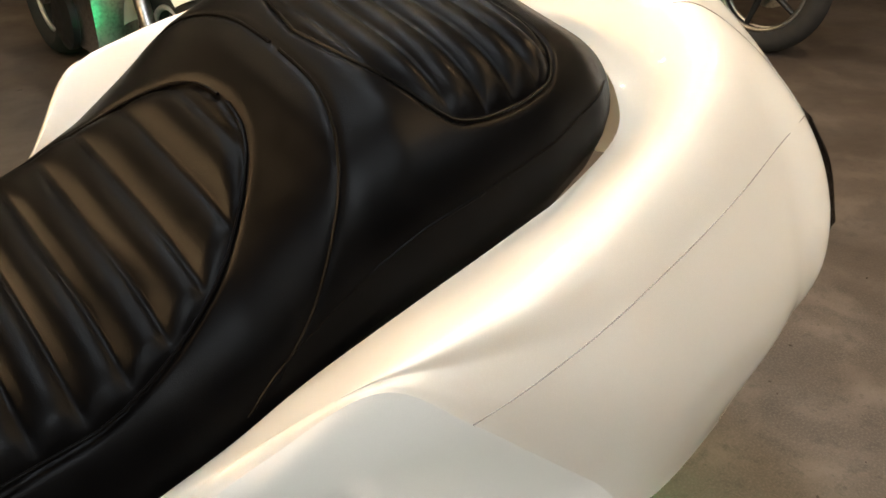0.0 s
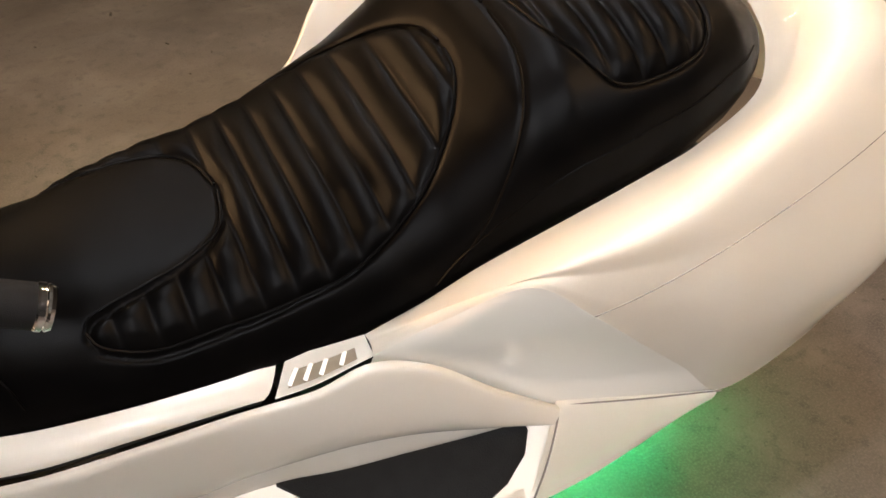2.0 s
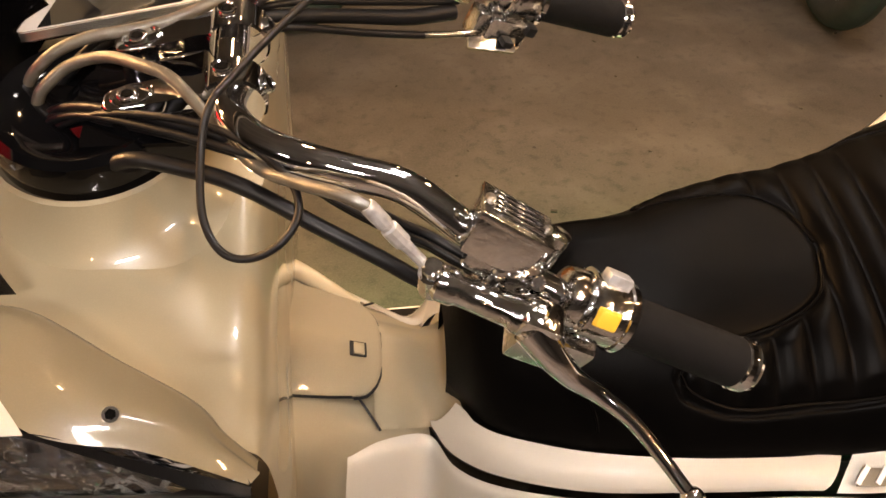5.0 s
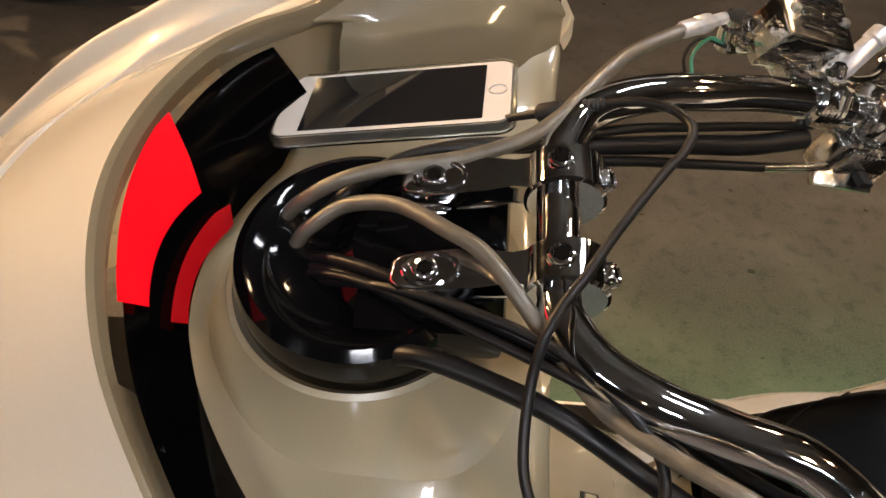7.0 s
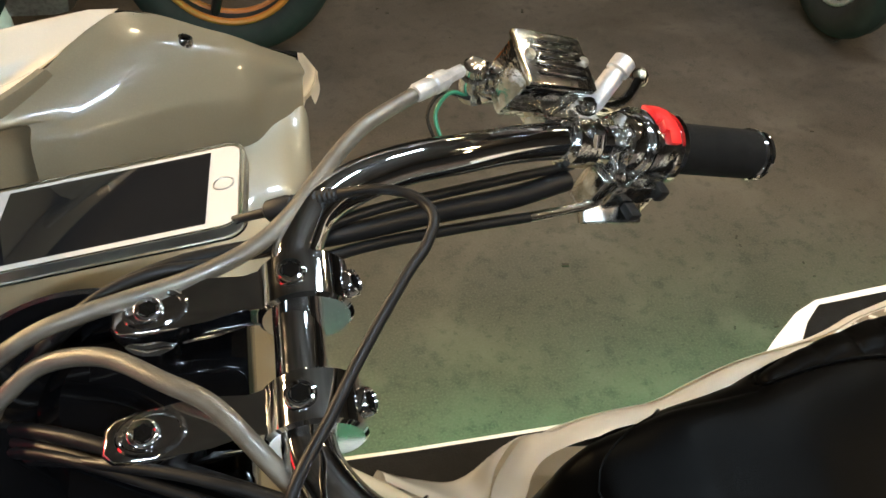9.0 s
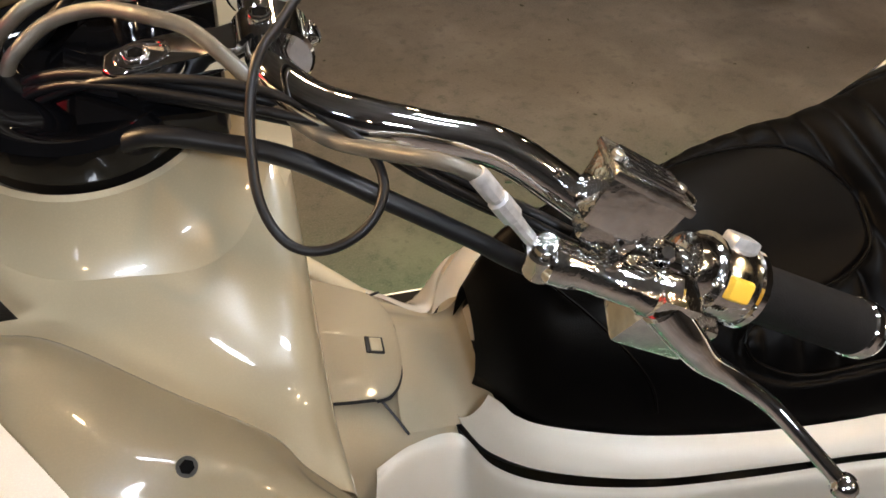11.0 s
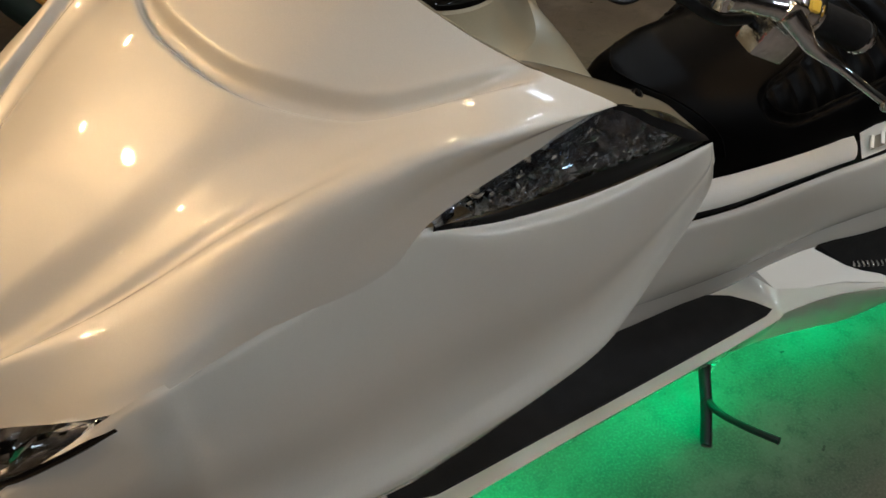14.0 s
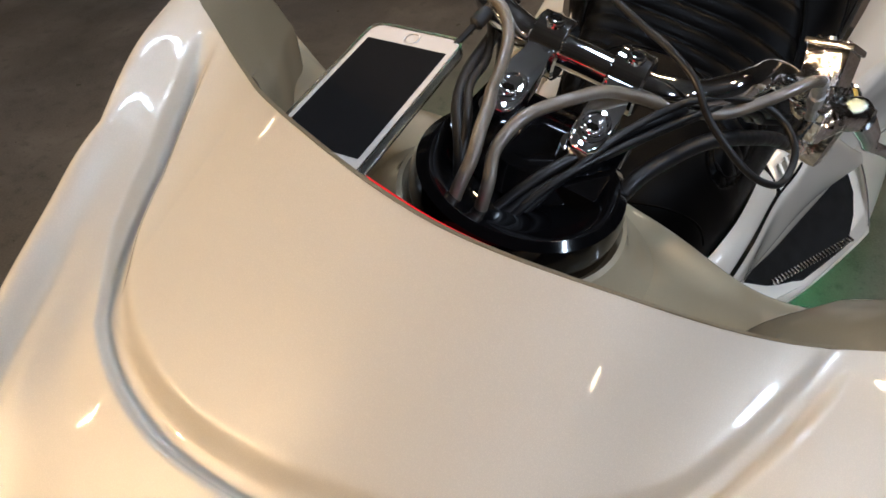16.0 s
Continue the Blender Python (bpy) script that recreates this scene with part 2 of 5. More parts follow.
HOOD = [c[:3] + [tuple(cr(c, 501)[240])] + c[3:] for c in HOOD]
# the lower edge drops into a flap ahead of the turn lamp and overlaps the side cowl
HOOD[-1][2:6] = [(-0.2555, 0.263, 0.856), (-0.305, 0.2675, 0.808), (-0.405, 0.2550, 0.784), (-0.522, 0.2405, 0.735)]
HOOD[-2][2:6] = [(-0.259, 0.2615, 0.892), (-0.322, 0.259, 0.850), (-0.40, 0.246, 0.822), (-0.51, 0.222, 0.757)]
g = loft(both(HOOD), 401, 260)
# each shoulder ridge stands over a narrow valley, and the middle bulges before it falls into that valley
for i0, turn in ((80, 1), (320, -1)):
    step = np.linalg.norm(np.diff(g, axis=0), axis=2)
    arc = np.concatenate([np.zeros((1, g.shape[1])), np.cumsum(step, axis=0)])
    s_in = turn * (arc - arc[i0])
    shape = 0.0035 * np.exp(-(((s_in - 0.085) / 0.030) ** 2)) - 0.0075 * np.exp(-(((s_in - 0.036) / 0.020) ** 2)) + 0.0015 * np.exp(-((s_in / 0.020) ** 2))
    g[:, :, 2] += shape * np.clip((-0.23 - g[i0, :, 0]) / 0.12, 0, 1) * np.clip((g[i0, :, 0] + 0.70) / 0.10, 0, 1)
# deep curved channel round the middle panel
groove = np.array([(-0.120, -0.232), (-0.152, -0.223), (-0.190, -0.212), (-0.230, -0.197), (-0.268, -0.177), (-0.303, -0.144), (-0.333, -0.109), (-0.354, -0.068), (-0.367, -0.023), (-0.373, 0.021), (-0.367, 0.077), (-0.344, 0.127), (-0.303, 0.170), (-0.270, 0.192), (-0.218, 0.212), (-0.158, 0.228), (-0.120, 0.234)])
gl = cr(groove, 120)
dist = polyline_distance(g[:, :, 0], g[:, :, 1], gl)
fade = np.clip((-0.142 - g[:, :, 0]) / 0.05, 0, 1)
g[:, :, 2] -= 0.0115 * np.exp(-((dist / 0.0082) ** 4)) * fade
bm = bmesh.new()
add_grid(bm, g)
part("front_cowl", bm, PEARL, scooter, "pearl white front cowl with a curved groove", thick=-0.004)

# flange under the lower edge of the cowl, behind the side cowl
for edge in (g[0], g[-1]):
    e = np.array([p for p in edge if p[0] < -0.252])
    inward = np.array([0, 1.0 if e[0][1] < 0 else -1.0, 0])
    bm = bmesh.new()
    add_grid(bm, np.stack([e - inward * 0.0003, e + inward * 0.0025 + np.array([0, 0, -0.0022]), e + inward * 0.012 + np.array([0, 0, -0.003]), e + inward * 0.017 + np.array([0, 0, -0.05])], 1))
    part("cowl_flange", bm, PEARL, scooter)

# rim lip folded inwards under the edge of the cowl
rim = cr([c[0] for c in both(HOOD)[2:-2]], 90)
bm = bmesh.new()
lip = np.stack([rim + np.array([0.0, 0, 0.0005]), rim + np.array([0.004, 0, -0.001]), rim + np.array([0.007, 0, -0.008]), rim + np.array([0.004, 0, -0.020])], 1)[9:-9]
add_grid(bm, lip)
part("cowl_rim", bm, SHADED_CREAM, scooter, thick=-0.002)

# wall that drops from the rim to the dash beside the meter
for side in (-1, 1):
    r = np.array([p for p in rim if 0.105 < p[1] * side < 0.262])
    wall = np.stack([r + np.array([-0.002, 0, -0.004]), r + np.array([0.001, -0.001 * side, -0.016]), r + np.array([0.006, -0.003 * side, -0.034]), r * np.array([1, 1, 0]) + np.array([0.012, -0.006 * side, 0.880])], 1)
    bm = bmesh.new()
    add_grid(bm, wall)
    part("dash_wall", bm, SHADED_CREAM, scooter, thick=0.002)

# side cowl under the shoulder, its free edge over the foot well
FRONT_EDGE = [(-0.292, 0.2540, 0.834), (-0.34, 0.2525, 0.811), (-0.40, 0.2525, 0.7865), (-0.46, 0.247, 0.764), (-0.522, 0.2385, 0.7375), (-0.67, 0.17, 0.56)]
SIDE_TOP = [(0.016, -0.302, 0.869), (0.002, -0.302, 0.868), (-0.05, -0.297, 0.856), (-0.12, -0.288, 0.843), (-0.20, -0.274, 0.838), (-0.254, -0.260, 0.846)] + [(x, -y - 0.003, z + 0.001) for x, y, z in FRONT_EDGE]
SIDE_LOW = [(0.0265, -0.307, 0.844), (0.022, -0.314, 0.800), (-0.03, -0.327, 0.70), (-0.075, -0.335, 0.635), (-0.14, -0.337, 0.585), (-0.20, -0.337, 0.555), (-0.245, -0.336, 0.538), (-0.29, -0.335, 0.525), (-0.37, -0.325, 0.51), (-0.435, -0.31, 0.495), (-0.50, -0.29, 0.48), (-0.62, -0.20, 0.44)]
secs = []
for k, (a, b) in enumerate(zip(SIDE_TOP, SIDE_LOW)):
    a, b = np.array(a), np.array(b)
    o = np.array([0, -1, 0]) * min(1, k / 3)
    lip = 0.012 if k < 5 else 0.007
    secs.append([a, a + 0.06 * (b - a) + o * lip, a + 0.35 * (b - a) + o * 0.016, a + 0.64 * (b - a) + o * 0.002, a + 0.765 * (b - a) + o * 0.008, a + 0.83 * (b - a) + o * 0.023, a + 0.90 * (b - a) + o * 0.0155, b])
bm = bmesh.new()
add_grid(bm, loft(secs, 90, 60))
side = part("side_cowl", bm, PEARL, scooter, thick=0.005)
mirrored(side)

# shoulder piece between rim, lamp and dash
SH = [
    [(-0.20, -0.155, 0.953), (-0.165, -0.183, 0.934), (-0.15, -0.18, 0.925)],
    [(-0.160, -0.20, 0.940), (-0.130, -0.20, 0.93), (-0.12, -0.185, 0.918)],
    [(-0.106, -0.274, 0.938), (-0.085, -0.25, 0.930), (-0.07, -0.215, 0.905)],
    [(-0.045, -0.283, 0.912), (-0.03, -0.265, 0.905), (-0.025, -0.238, 0.885)],
    [(-0.012, -0.2885, 0.889), (-0.004, -0.275, 0.884), (-0.008, -0.254, 0.870)],
    [(0.011, -0.293, 0.8725), (0.016, -0.284, 0.867), (0.014, -0.271, 0.858)],
]
bm = bmesh.new()
# past its inner edge the panel turns down into the wall of the dash
SH = [[o, m, (c[0], c[1] - 0.009, c[2] + 0.005), (c[0] - 0.001, c[1] + 0.002, c[2] - 0.006), (c[0] - 0.003, c[1] + 0.016, c[2] - 0.045)] for o, m, c in SH]
add_grid(bm, loft(SH, 48, 24))
sh = part("shoulder_panel", bm, SHADED_CREAM, scooter, thick=0.004)
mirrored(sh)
PIT = mat("dark_socket", (0.002, 0.002, 0.002), 0.9, spec=0.05)
bm = bmesh.new()
lathe(bm, (-0.063, -0.262, 0.916), (-0.061, -0.264, 0.9235), [(0, 0.0062), (0.6, 0.0062), (1, 0.0048)], 16)
bo = part("bolt", bm, CHROME, scooter)
mirrored(bo)
bm = bmesh.new()
lathe(bm, (-0.061, -0.264, 0.9235), (-0.0605, -0.2645, 0.9245), [(0, 0.0034), (1, 0.0032)], 6)
so = part("socket", bm, PIT, bo)
mirrored(so)

# seat
SX = [0.168, 0.178, 0.195, 0.22, 0.30, 0.40, 0.50, 0.56, 0.65, 0.72, 0.78, 0.83, 0.88, 0.93, 1.00, 1.10, 1.20, 1.27, 1.305, 1.32]
SW = [0.045, 0.080, 0.108, 0.133, 0.165, 0.183, 0.190, 0.192, 0.202, 0.210, 0.212, 0.213, 0.214, 0.215, 0.213, 0.203, 0.175, 0.130, 0.080, 0.030]
ST = [0.590, 0.622, 0.647, 0.663, 0.677, 0.677, 0.670, 0.667, 0.680, 0.705, 0.740, 0.785, 0.835, 0.862, 0.868, 0.868, 0.853, 0.822, 0.79, 0.765]
SB = [0.535, 0.538, 0.543, 0.548, 0.560, 0.565, 0.562, 0.562, 0.575, 0.597, 0.625, 0.655, 0.685, 0.705, 0.722, 0.742, 0.765, 0.765, 0.76, 0.755]


def seat_z(x, r):
    w, t, b = np.interp(x, SX, SW), np.interp(x, SX, ST), np.interp(x, SX, SB)
    k = np.clip((x - 0.52) / 0.2, 0, 1)
    full = 2.6 + 1.3 * (r > 0)
    f = (1 - np.abs(r) ** (full + (3.7 - full) * k)) ** (0.75 - 0.15 * k)
    return b + (t - b) * f


NX, NY = 360, 161
sx = np.linspace(0, 1, NX)
sx = 0.168 + 1.152 * sx
sw = np.convolve(np.pad(np.interp(sx, SX, SW), 6, "edge"), np.ones(13) / 13, "valid")
ang = np.linspace(-math.pi / 2, math.pi / 2, NY)
rr = np.sin(ang)
xx = np.repeat(sx[:, None], NY, 1)
r2 = np.repeat(rr[None], NX, 0)
yy = r2 * sw[:, None]
zz = seat_z(xx, r2)
for _ in range(6):
    zz[1:-1] = (zz[:-2] + 2 * zz[1:-1] + zz[2:]) / 4
pad_edge = np.array([(0.388, 0.130), (0.40, 0.146), (0.45, 0.160), (0.53, 0.160), (0.61, 0.163), (0.685, 0.163), (0.764, 0.139), (0.815, 0.098), (0.845, 0.05), (0.853, 0.0)])
tongue = np.array([(0.388, 0.130), (0.40, 0.117), (0.45, 0.104), (0.51, 0.086), (0.555, 0.055), (0.572, 0.0)])
pe, tg = cr(pad_edge, 60), cr(tongue, 40)
ay = np.abs(yy)
outer_y = np.interp(xx, pe[:, 0], pe[:, 1], left=0, right=0)
inner_y = np.interp(xx, tg[:, 0], tg[:, 1], left=1, right=0)
d_pad = np.minimum(polyline_distance(xx, ay, pe), polyline_distance(xx, ay, tg))
in_pad = (xx > 0.388) & (xx < 0.853) & (ay < outer_y) & (ay >= inner_y)
back = np.array([(0.925, 0.0), (0.935, 0.06), (0.96, 0.12), (0.978, 0.15), (1.0, 0.162), (1.04, 0.163), (1.09, 0.157), (1.125, 0.144), (1.150, 0.115), (1.163, 0.06), (1.165, 0.0)])
bk = cr(back, 70)
low_x = np.interp(ay, bk[:31, 1], bk[:31, 0])
top_x = np.interp(ay, bk[::-1][:36, 1], bk[::-1][:36, 0])
in_back = (ay < 0.162) & (xx > low_x) & (xx < top_x)
d_back = polyline_distance(xx, ay, bk)
pitch = 0.0385


def pleats(x, x0, d):
    ph = (x - x0) / pitch
    rib = np.abs(np.sin(math.pi * ph)) ** 0.62
    flat = 0.8 * np.clip((r2 - 0.35) / 0.35, 0, 1)
    return 0.0105 * (rib * (1 - flat) + 0.72 * flat) * np.clip(d / 0.018, 0, 1) ** 0.6


skew = xx - 0.10 * ay**2
zz += np.where(in_pad, pleats(skew, 0.53, d_pad), 0) + np.where(in_back, pleats(skew, 0.985, d_back), 0)
zz -= np.where(in_pad, 0.004, 0) + np.where(in_back, 0.004, 0)
zz -= 0.004 * np.exp(-((d_pad / 0.0035) ** 2)) * (xx < 0.87) + 0.004 * np.exp(-((d_back / 0.0035) ** 2))
ridge_line = cr([(0.790, 0.206), (0.835, 0.19), (0.875, 0.15), (0.90, 0.08), (0.905, 0.0)], 40)
d_ridge = polyline_distance(xx, ay, ridge_line)
zz -= 0.003 * np.exp(-((d_ridge / 0.003) ** 2))
wrinkle = np.array([[noise.noise(Vector((x * 9, y * 14, 3.1))) for y in yy[i, ::4]] for i, x in enumerate(sx)])
wrinkle = np.array([np.interp(np.arange(NY), np.arange(0, NY, 4), w) for w in wrinkle])
zz += 0.0016 * wrinkle * (1 - r2**8)
g = np.stack([xx, yy, zz], 2)
skirt_l = np.stack([sx, -sw * 0.97, np.interp(sx, SX, SB) - 0.03], 1)[:, None]
skirt_r = skirt_l * np.array([1, -1, 1])
g = np.concatenate([skirt_l, g, skirt_r], 1)
bm = bmesh.new()
add_grid(bm, g)
seat = part("seat", bm, LEATHER, scooter, "black leatherette seat with tuck and roll pleats", angle=180)


def on_seat(line, lift=0.0, side=1):
    return [(x, side * y, float(seat_z(np.array(x), np.array(min(0.99, y / np.interp(x, SX, SW))))) + lift) for x, y in line]


for side in (-1, 1):
    for line, nm in ((pe, "piping"), (tg, "piping"), (bk, "piping"), (ridge_line, "piping")):
        bm = bmesh.new()
        tube(bm, on_seat(line[::2], -0.0015, side), 0.0017, 6)
        part(nm, bm, LEATHER, seat)
front_seam = [(0.215, 0.0), (0.225, 0.04), (0.26, 0.09), (0.30, 0.14), (0.31, 0.158)]
for side in (-1, 1):
    bm = bmesh.new()
    tube(bm, on_seat(cr(front_seam, 20), 0.0002, side), 0.0014, 6)
    part("piping", bm, LEATHER, seat)

# side seam low on the passenger part
side_seam = cr([(0.760, 0.985), (0.80, 0.955), (0.90, 0.945), (1.00, 0.94), (1.10, 0.93), (1.18, 0.91), (1.235, 0.88)], 40)
for side in (-1, 1):
    bm = bmesh.new()
    tube(bm, on_seat([(x, r * float(np.interp(x, SX, SW))) for x, r in side_seam], 0.0004, side), 0.0017, 6)
    part("piping", bm, LEATHER, seat)

# body under the seat: trim band, slot, lower side cover
def strip(name, top, low, material, nu=60, nv=10, bulge=0.0, thick=0.004, label=""):
    secs = []
    for a, b in zip(top, low):
        a, b = np.array(a, float), np.array(b, float)
        secs.append([a, a + 0.33 * (b - a) + np.array([0, -bulge, bulge * 0.3]), a + 0.7 * (b - a) + np.array([0, -bulge, 0]), b])
    bm = bmesh.new()
    add_grid(bm, loft(secs, nu, nv))
    left = part(name, bm, material, scooter, label, thick=thick)
    mirrored(left)
    return left


# pale trim round the foot of the seat, ahead of the vent
T_IN = [(0.176, -0.085, 0.535), (0.185, -0.098, 0.540), (0.196, -0.116, 0.543), (0.225, -0.136, 0.55), (0.30, -0.166, 0.565), (0.40, -0.185, 0.572), (0.50, -0.191, 0.568), (0.568, -0.190, 0.563)]
T_OUT = [(0.148, -0.088, 0.500), (0.152, -0.100, 0.499), (0.170, -0.133, 0.505), (0.215, -0.168, 0.522), (0.30, -0.200, 0.542), (0.40, -0.214, 0.553), (0.50, -0.221, 0.553), (0.540, -0.224, 0.552)]
strip("seat_trim", T_IN, T_OUT, PEARL, bulge=0.006)
# dark gap below the trim
strip("gap_strip", [(x, y + 0.004, z - 0.001) for x, y, z in T_OUT], [(x, y + 0.012, z - 0.030) for x, y, z in T_OUT], BLACK, thick=0.002)
# vent panel between trim and tail cowl
V_IN = [(0.580, -0.190, 0.567), (0.62, -0.200, 0.578), (0.668, -0.212, 0.593)]
V_OUT = [(0.552, -0.228, 0.552), (0.60, -0.236, 0.565), (0.668, -0.240, 0.588)]
v = strip("vent_panel", V_IN, V_OUT, PEARL, nu=12, nv=6)
# brown tone paints the shade inside the pale vent slots
SLOT_SHADE = mat("vent_plastic", (0.30, 0.25, 0.18), 0.6)
va, vb = [np.array(p) for p in V_IN], [np.array(p) for p in V_OUT]
rec = [[va[k] + 0.42 * (vb[k] - va[k]), va[k] + 0.86 * (vb[k] - va[k])] for k in range(3)]
bm = bmesh.new()
add_grid(bm, loft([[p + np.array([0, -0.001, 0.0045]) for p in q] for q in rec], 8, 3)[1:-1])
rc = part("vent_recess", bm, SLOT_SHADE, scooter, thick=0.001)
mirrored(rc)
for k in range(4):
    f = 0.20 + 0.19 * k
    a = np.array([np.interp(f, [0, 0.5, 1], [p[i] for p in V_IN]) for i in range(3)])
    b = np.array([np.interp(f - 0.10, [0, 0.5, 1], [p[i] for p in V_OUT]) for i in range(3)])
    bm = bmesh.new()
    mid, along = Vector(a * 0.36 + b * 0.64 + np.array([0.004, 0, 0.0060])), Vector(b - a)
    block(bm, frame_at(mid, along) @ Matrix.Rotation(radians(-8), 4, "X"), (along.length * 0.42, 0.0055, 0.0030), 0.0008)
    fin = part("fin", bm, PEARL, v)
    mirrored(fin)
# lower side cover from the tunnel back to the tail
C_TOP = [(0.055, -0.133, 0.521), (0.095, -0.112, 0.512), (0.146, -0.100, 0.488), (0.171, -0.143, 0.496), (0.215, -0.176, 0.513), (0.30, -0.206, 0.536), (0.40, -0.220, 0.548), (0.50, -0.226, 0.549), (0.55, -0.231, 0.550), (0.60, -0.240, 0.560), (0.665, -0.245, 0.583), (0.735, -0.268, 0.565), (0.81, -0.305, 0.515), (0.897, -0.339, 0.460)]
C_LOW = [(0.030, -0.192, 0.304), (0.08, -0.190, 0.305), (0.12, -0.196, 0.303), (0.17, -0.200, 0.303), (0.22, -0.203, 0.303), (0.30, -0.207, 0.304), (0.36, -0.212, 0.305), (0.42, -0.225, 0.33), (0.47, -0.236, 0.36), (0.535, -0.252, 0.384), (0.62, -0.278, 0.402), (0.70, -0.298, 0.418), (0.78, -0.318, 0.433), (0.857, -0.336, 0.448)]
secs = []
for k, (a, b) in enumerate(zip(C_TOP, C_LOW)):
    a, b = np.array(a), np.array(b)
    fold = 0.012 if k < 4 else 0.001
    secs.append([a, a + 0.1 * (b - a) + np.array([0, -0.010, 0.004]), a + 0.45 * (b - a) + np.array([0, -0.020, 0]), a + 0.68 * (b - a) + np.array([0, -0.012, 0]), a + 0.74 * (b - a) + np.array([0, -fold, 0]), b, b + np.array([0, 0.008, -0.03])])
bm = bmesh.new()
add_grid(bm, loft(secs, 100, 40))
cover = part("side_cover", bm, PEARL, scooter, thick=0.004)
mirrored(cover)

# tail cowl round the back of the seat: five lines from the seat's edge outwards and down to the crease
TAIL = [
    [(0.668, -0.212, 0.592), (0.668, -0.222, 0.597), (0.668, -0.230, 0.596), (0.667, -0.236, 0.594), (0.666, -0.240, 0.590)],
    [(0.74, -0.215, 0.622), (0.737, -0.25, 0.657), (0.738, -0.256, 0.662), (0.739, -0.262, 0.662), (0.739, -0.267, 0.659)],
    [(0.81, -0.218, 0.660), (0.805, -0.285, 0.722), (0.807, -0.294, 0.727), (0.809, -0.300, 0.729), (0.81, -0.304, 0.727)],
    [(0.90, -0.224, 0.700), (0.880, -0.300, 0.748), (0.882, -0.318, 0.728), (0.884, -0.331, 0.704), (0.885, -0.339, 0.676)],
    [(0.97, -0.223, 0.720), (0.955, -0.306, 0.764), (0.965, -0.333, 0.720), (0.965, -0.352, 0.668), (0.96, -0.362, 0.607)],
    [(1.045, -0.218, 0.736), (1.035, -0.298, 0.780), (1.045, -0.343, 0.712), (1.045, -0.374, 0.633), (1.04, -0.387, 0.534)],
    [(1.11, -0.210, 0.748), (1.11, -0.284, 0.797), (1.115, -0.345, 0.705), (1.12, -0.392, 0.590), (1.12, -0.412, 0.461)],
    [(1.22, -0.178, 0.768), (1.22, -0.256, 0.823), (1.25, -0.332, 0.722), (1.27, -0.394, 0.585), (1.27, -0.398, 0.452)],
    [(1.29, -0.115, 0.775), (1.325, -0.200, 0.852), (1.38, -0.298, 0.752), (1.40, -0.376, 0.610), (1.40, -0.368, 0.470)],
    [(1.325, -0.050, 0.78), (1.385, -0.12, 0.868), (1.478, -0.258, 0.775), (1.502, -0.326, 0.645), (1.485, -0.308, 0.495)],
    [(1.333, 0.0, 0.782), (1.39, 0.0, 0.874), (1.495, 0.0, 0.862), (1.62, 0.0, 0.67), (1.59, 0.0, 0.52)],
]


def right_side(p):
    """The far flank sits a little closer in than the near one."""
    x, y, z = p
    k = float(np.interp(x, [0.66, 0.74, 1.15, 1.38], [1.0, 0.88, 0.88, 1.0]))
    return (x, max(-y * k, min(-y, 0.224)), z)


secs = TAIL + [[right_side(p) for p in s] for s in TAIL[-2::-1]]
g = loft(secs, 221, 70)
bm = bmesh.new()
add_grid(bm, g)
part("tail_cowl", bm, PEARL, scooter, "pearl white tail cowl wrapping the seat", thick=-0.004)
# thin panel seams on the tail
SEAM = mat("panel_seam", (0.22, 0.20, 0.18), 0.8, spec=0.1)


def on_line(i, a, b):
    """The place on row i of the cowl that lies nearest to the line a-b."""
    d = (b - a) / np.linalg.norm(b - a)
    q = g[i] - a
    off = np.linalg.norm(q - (q @ d)[:, None] * d, axis=1)
    k = int(np.clip(np.argmin(off), 1, 68))
    e0, e1, e2 = off[k - 1:k + 2]
    f = float(np.clip(0.5 * (e0 - e2) / (e0 - 2 * e1 + e2 + 1e-9), -1, 1))
    return g[i, k] + f * (g[i, k + 1] - g[i, k]) if f > 0 else g[i, k] + f * (g[i, k] - g[i, k - 1])


la, lb = np.array(TAIL[3][4]), np.array((1.478, -0.258, 0.775))
side_line = [g[33, 69]] + [on_line(i, la, lb) for i in range(40, 98, 8)] + [g[99, 35]]
rear_line = [g[99, j] for j in range(14, 36, 3)]
low_line = [(0.899, -0.3385, 0.4600), (1.0, -0.3755, 0.4615), (1.118, -0.4140, 0.4620)]
end_line = [(0.899, -0.3385, 0.4600), (0.882, -0.362, 0.4445), (0.855, -0.3925, 0.414), (0.822, -0.4215, 0.376)]
for ln, rad in ((side_line, 0.0007), (rear_line, 0.0007), (low_line, 0.0014), (end_line, 0.0014)):
    bm = bmesh.new()
    tube(bm, [p + np.array([0, -0.0002, 0.0002]) for p in ln], rad, 6, smooth_n=80)
    part("panel_seam", bm, SEAM, scooter)


def facet(top, low, sag):
    """A panel between the crease of the cowl and its lower seam."""
    w = np.linspace(0, 1, 14)[None, :, None]
    u = np.linspace(0, 1, len(top))[:, None, None]
    gg = top[:, None] * (1 - w) + low[:, None] * w
    gg[:, :, 1:2] += sag * 16 * u * (1 - u) * w * (1 - w)
    gg = np.concatenate([gg, gg[:, -1:] + np.array([0, 0.004, -0.02])], 1)
    bm = bmesh.new()
    add_grid(bm, gg)
    return part("side_facet", bm, PEARL, scooter)


def between(a, b, n):
    return np.array(a) + np.linspace(0, 1, n)[:, None] * (np.array(b) - np.array(a))


FJ, FD = (0.899, -0.336, 0.456), (0.738, -0.266, 0.562)
mirrored(facet(g[0:34, -1], between((0.667, -0.240, 0.586), FD, 34), -0.004), draw_in=right_side)
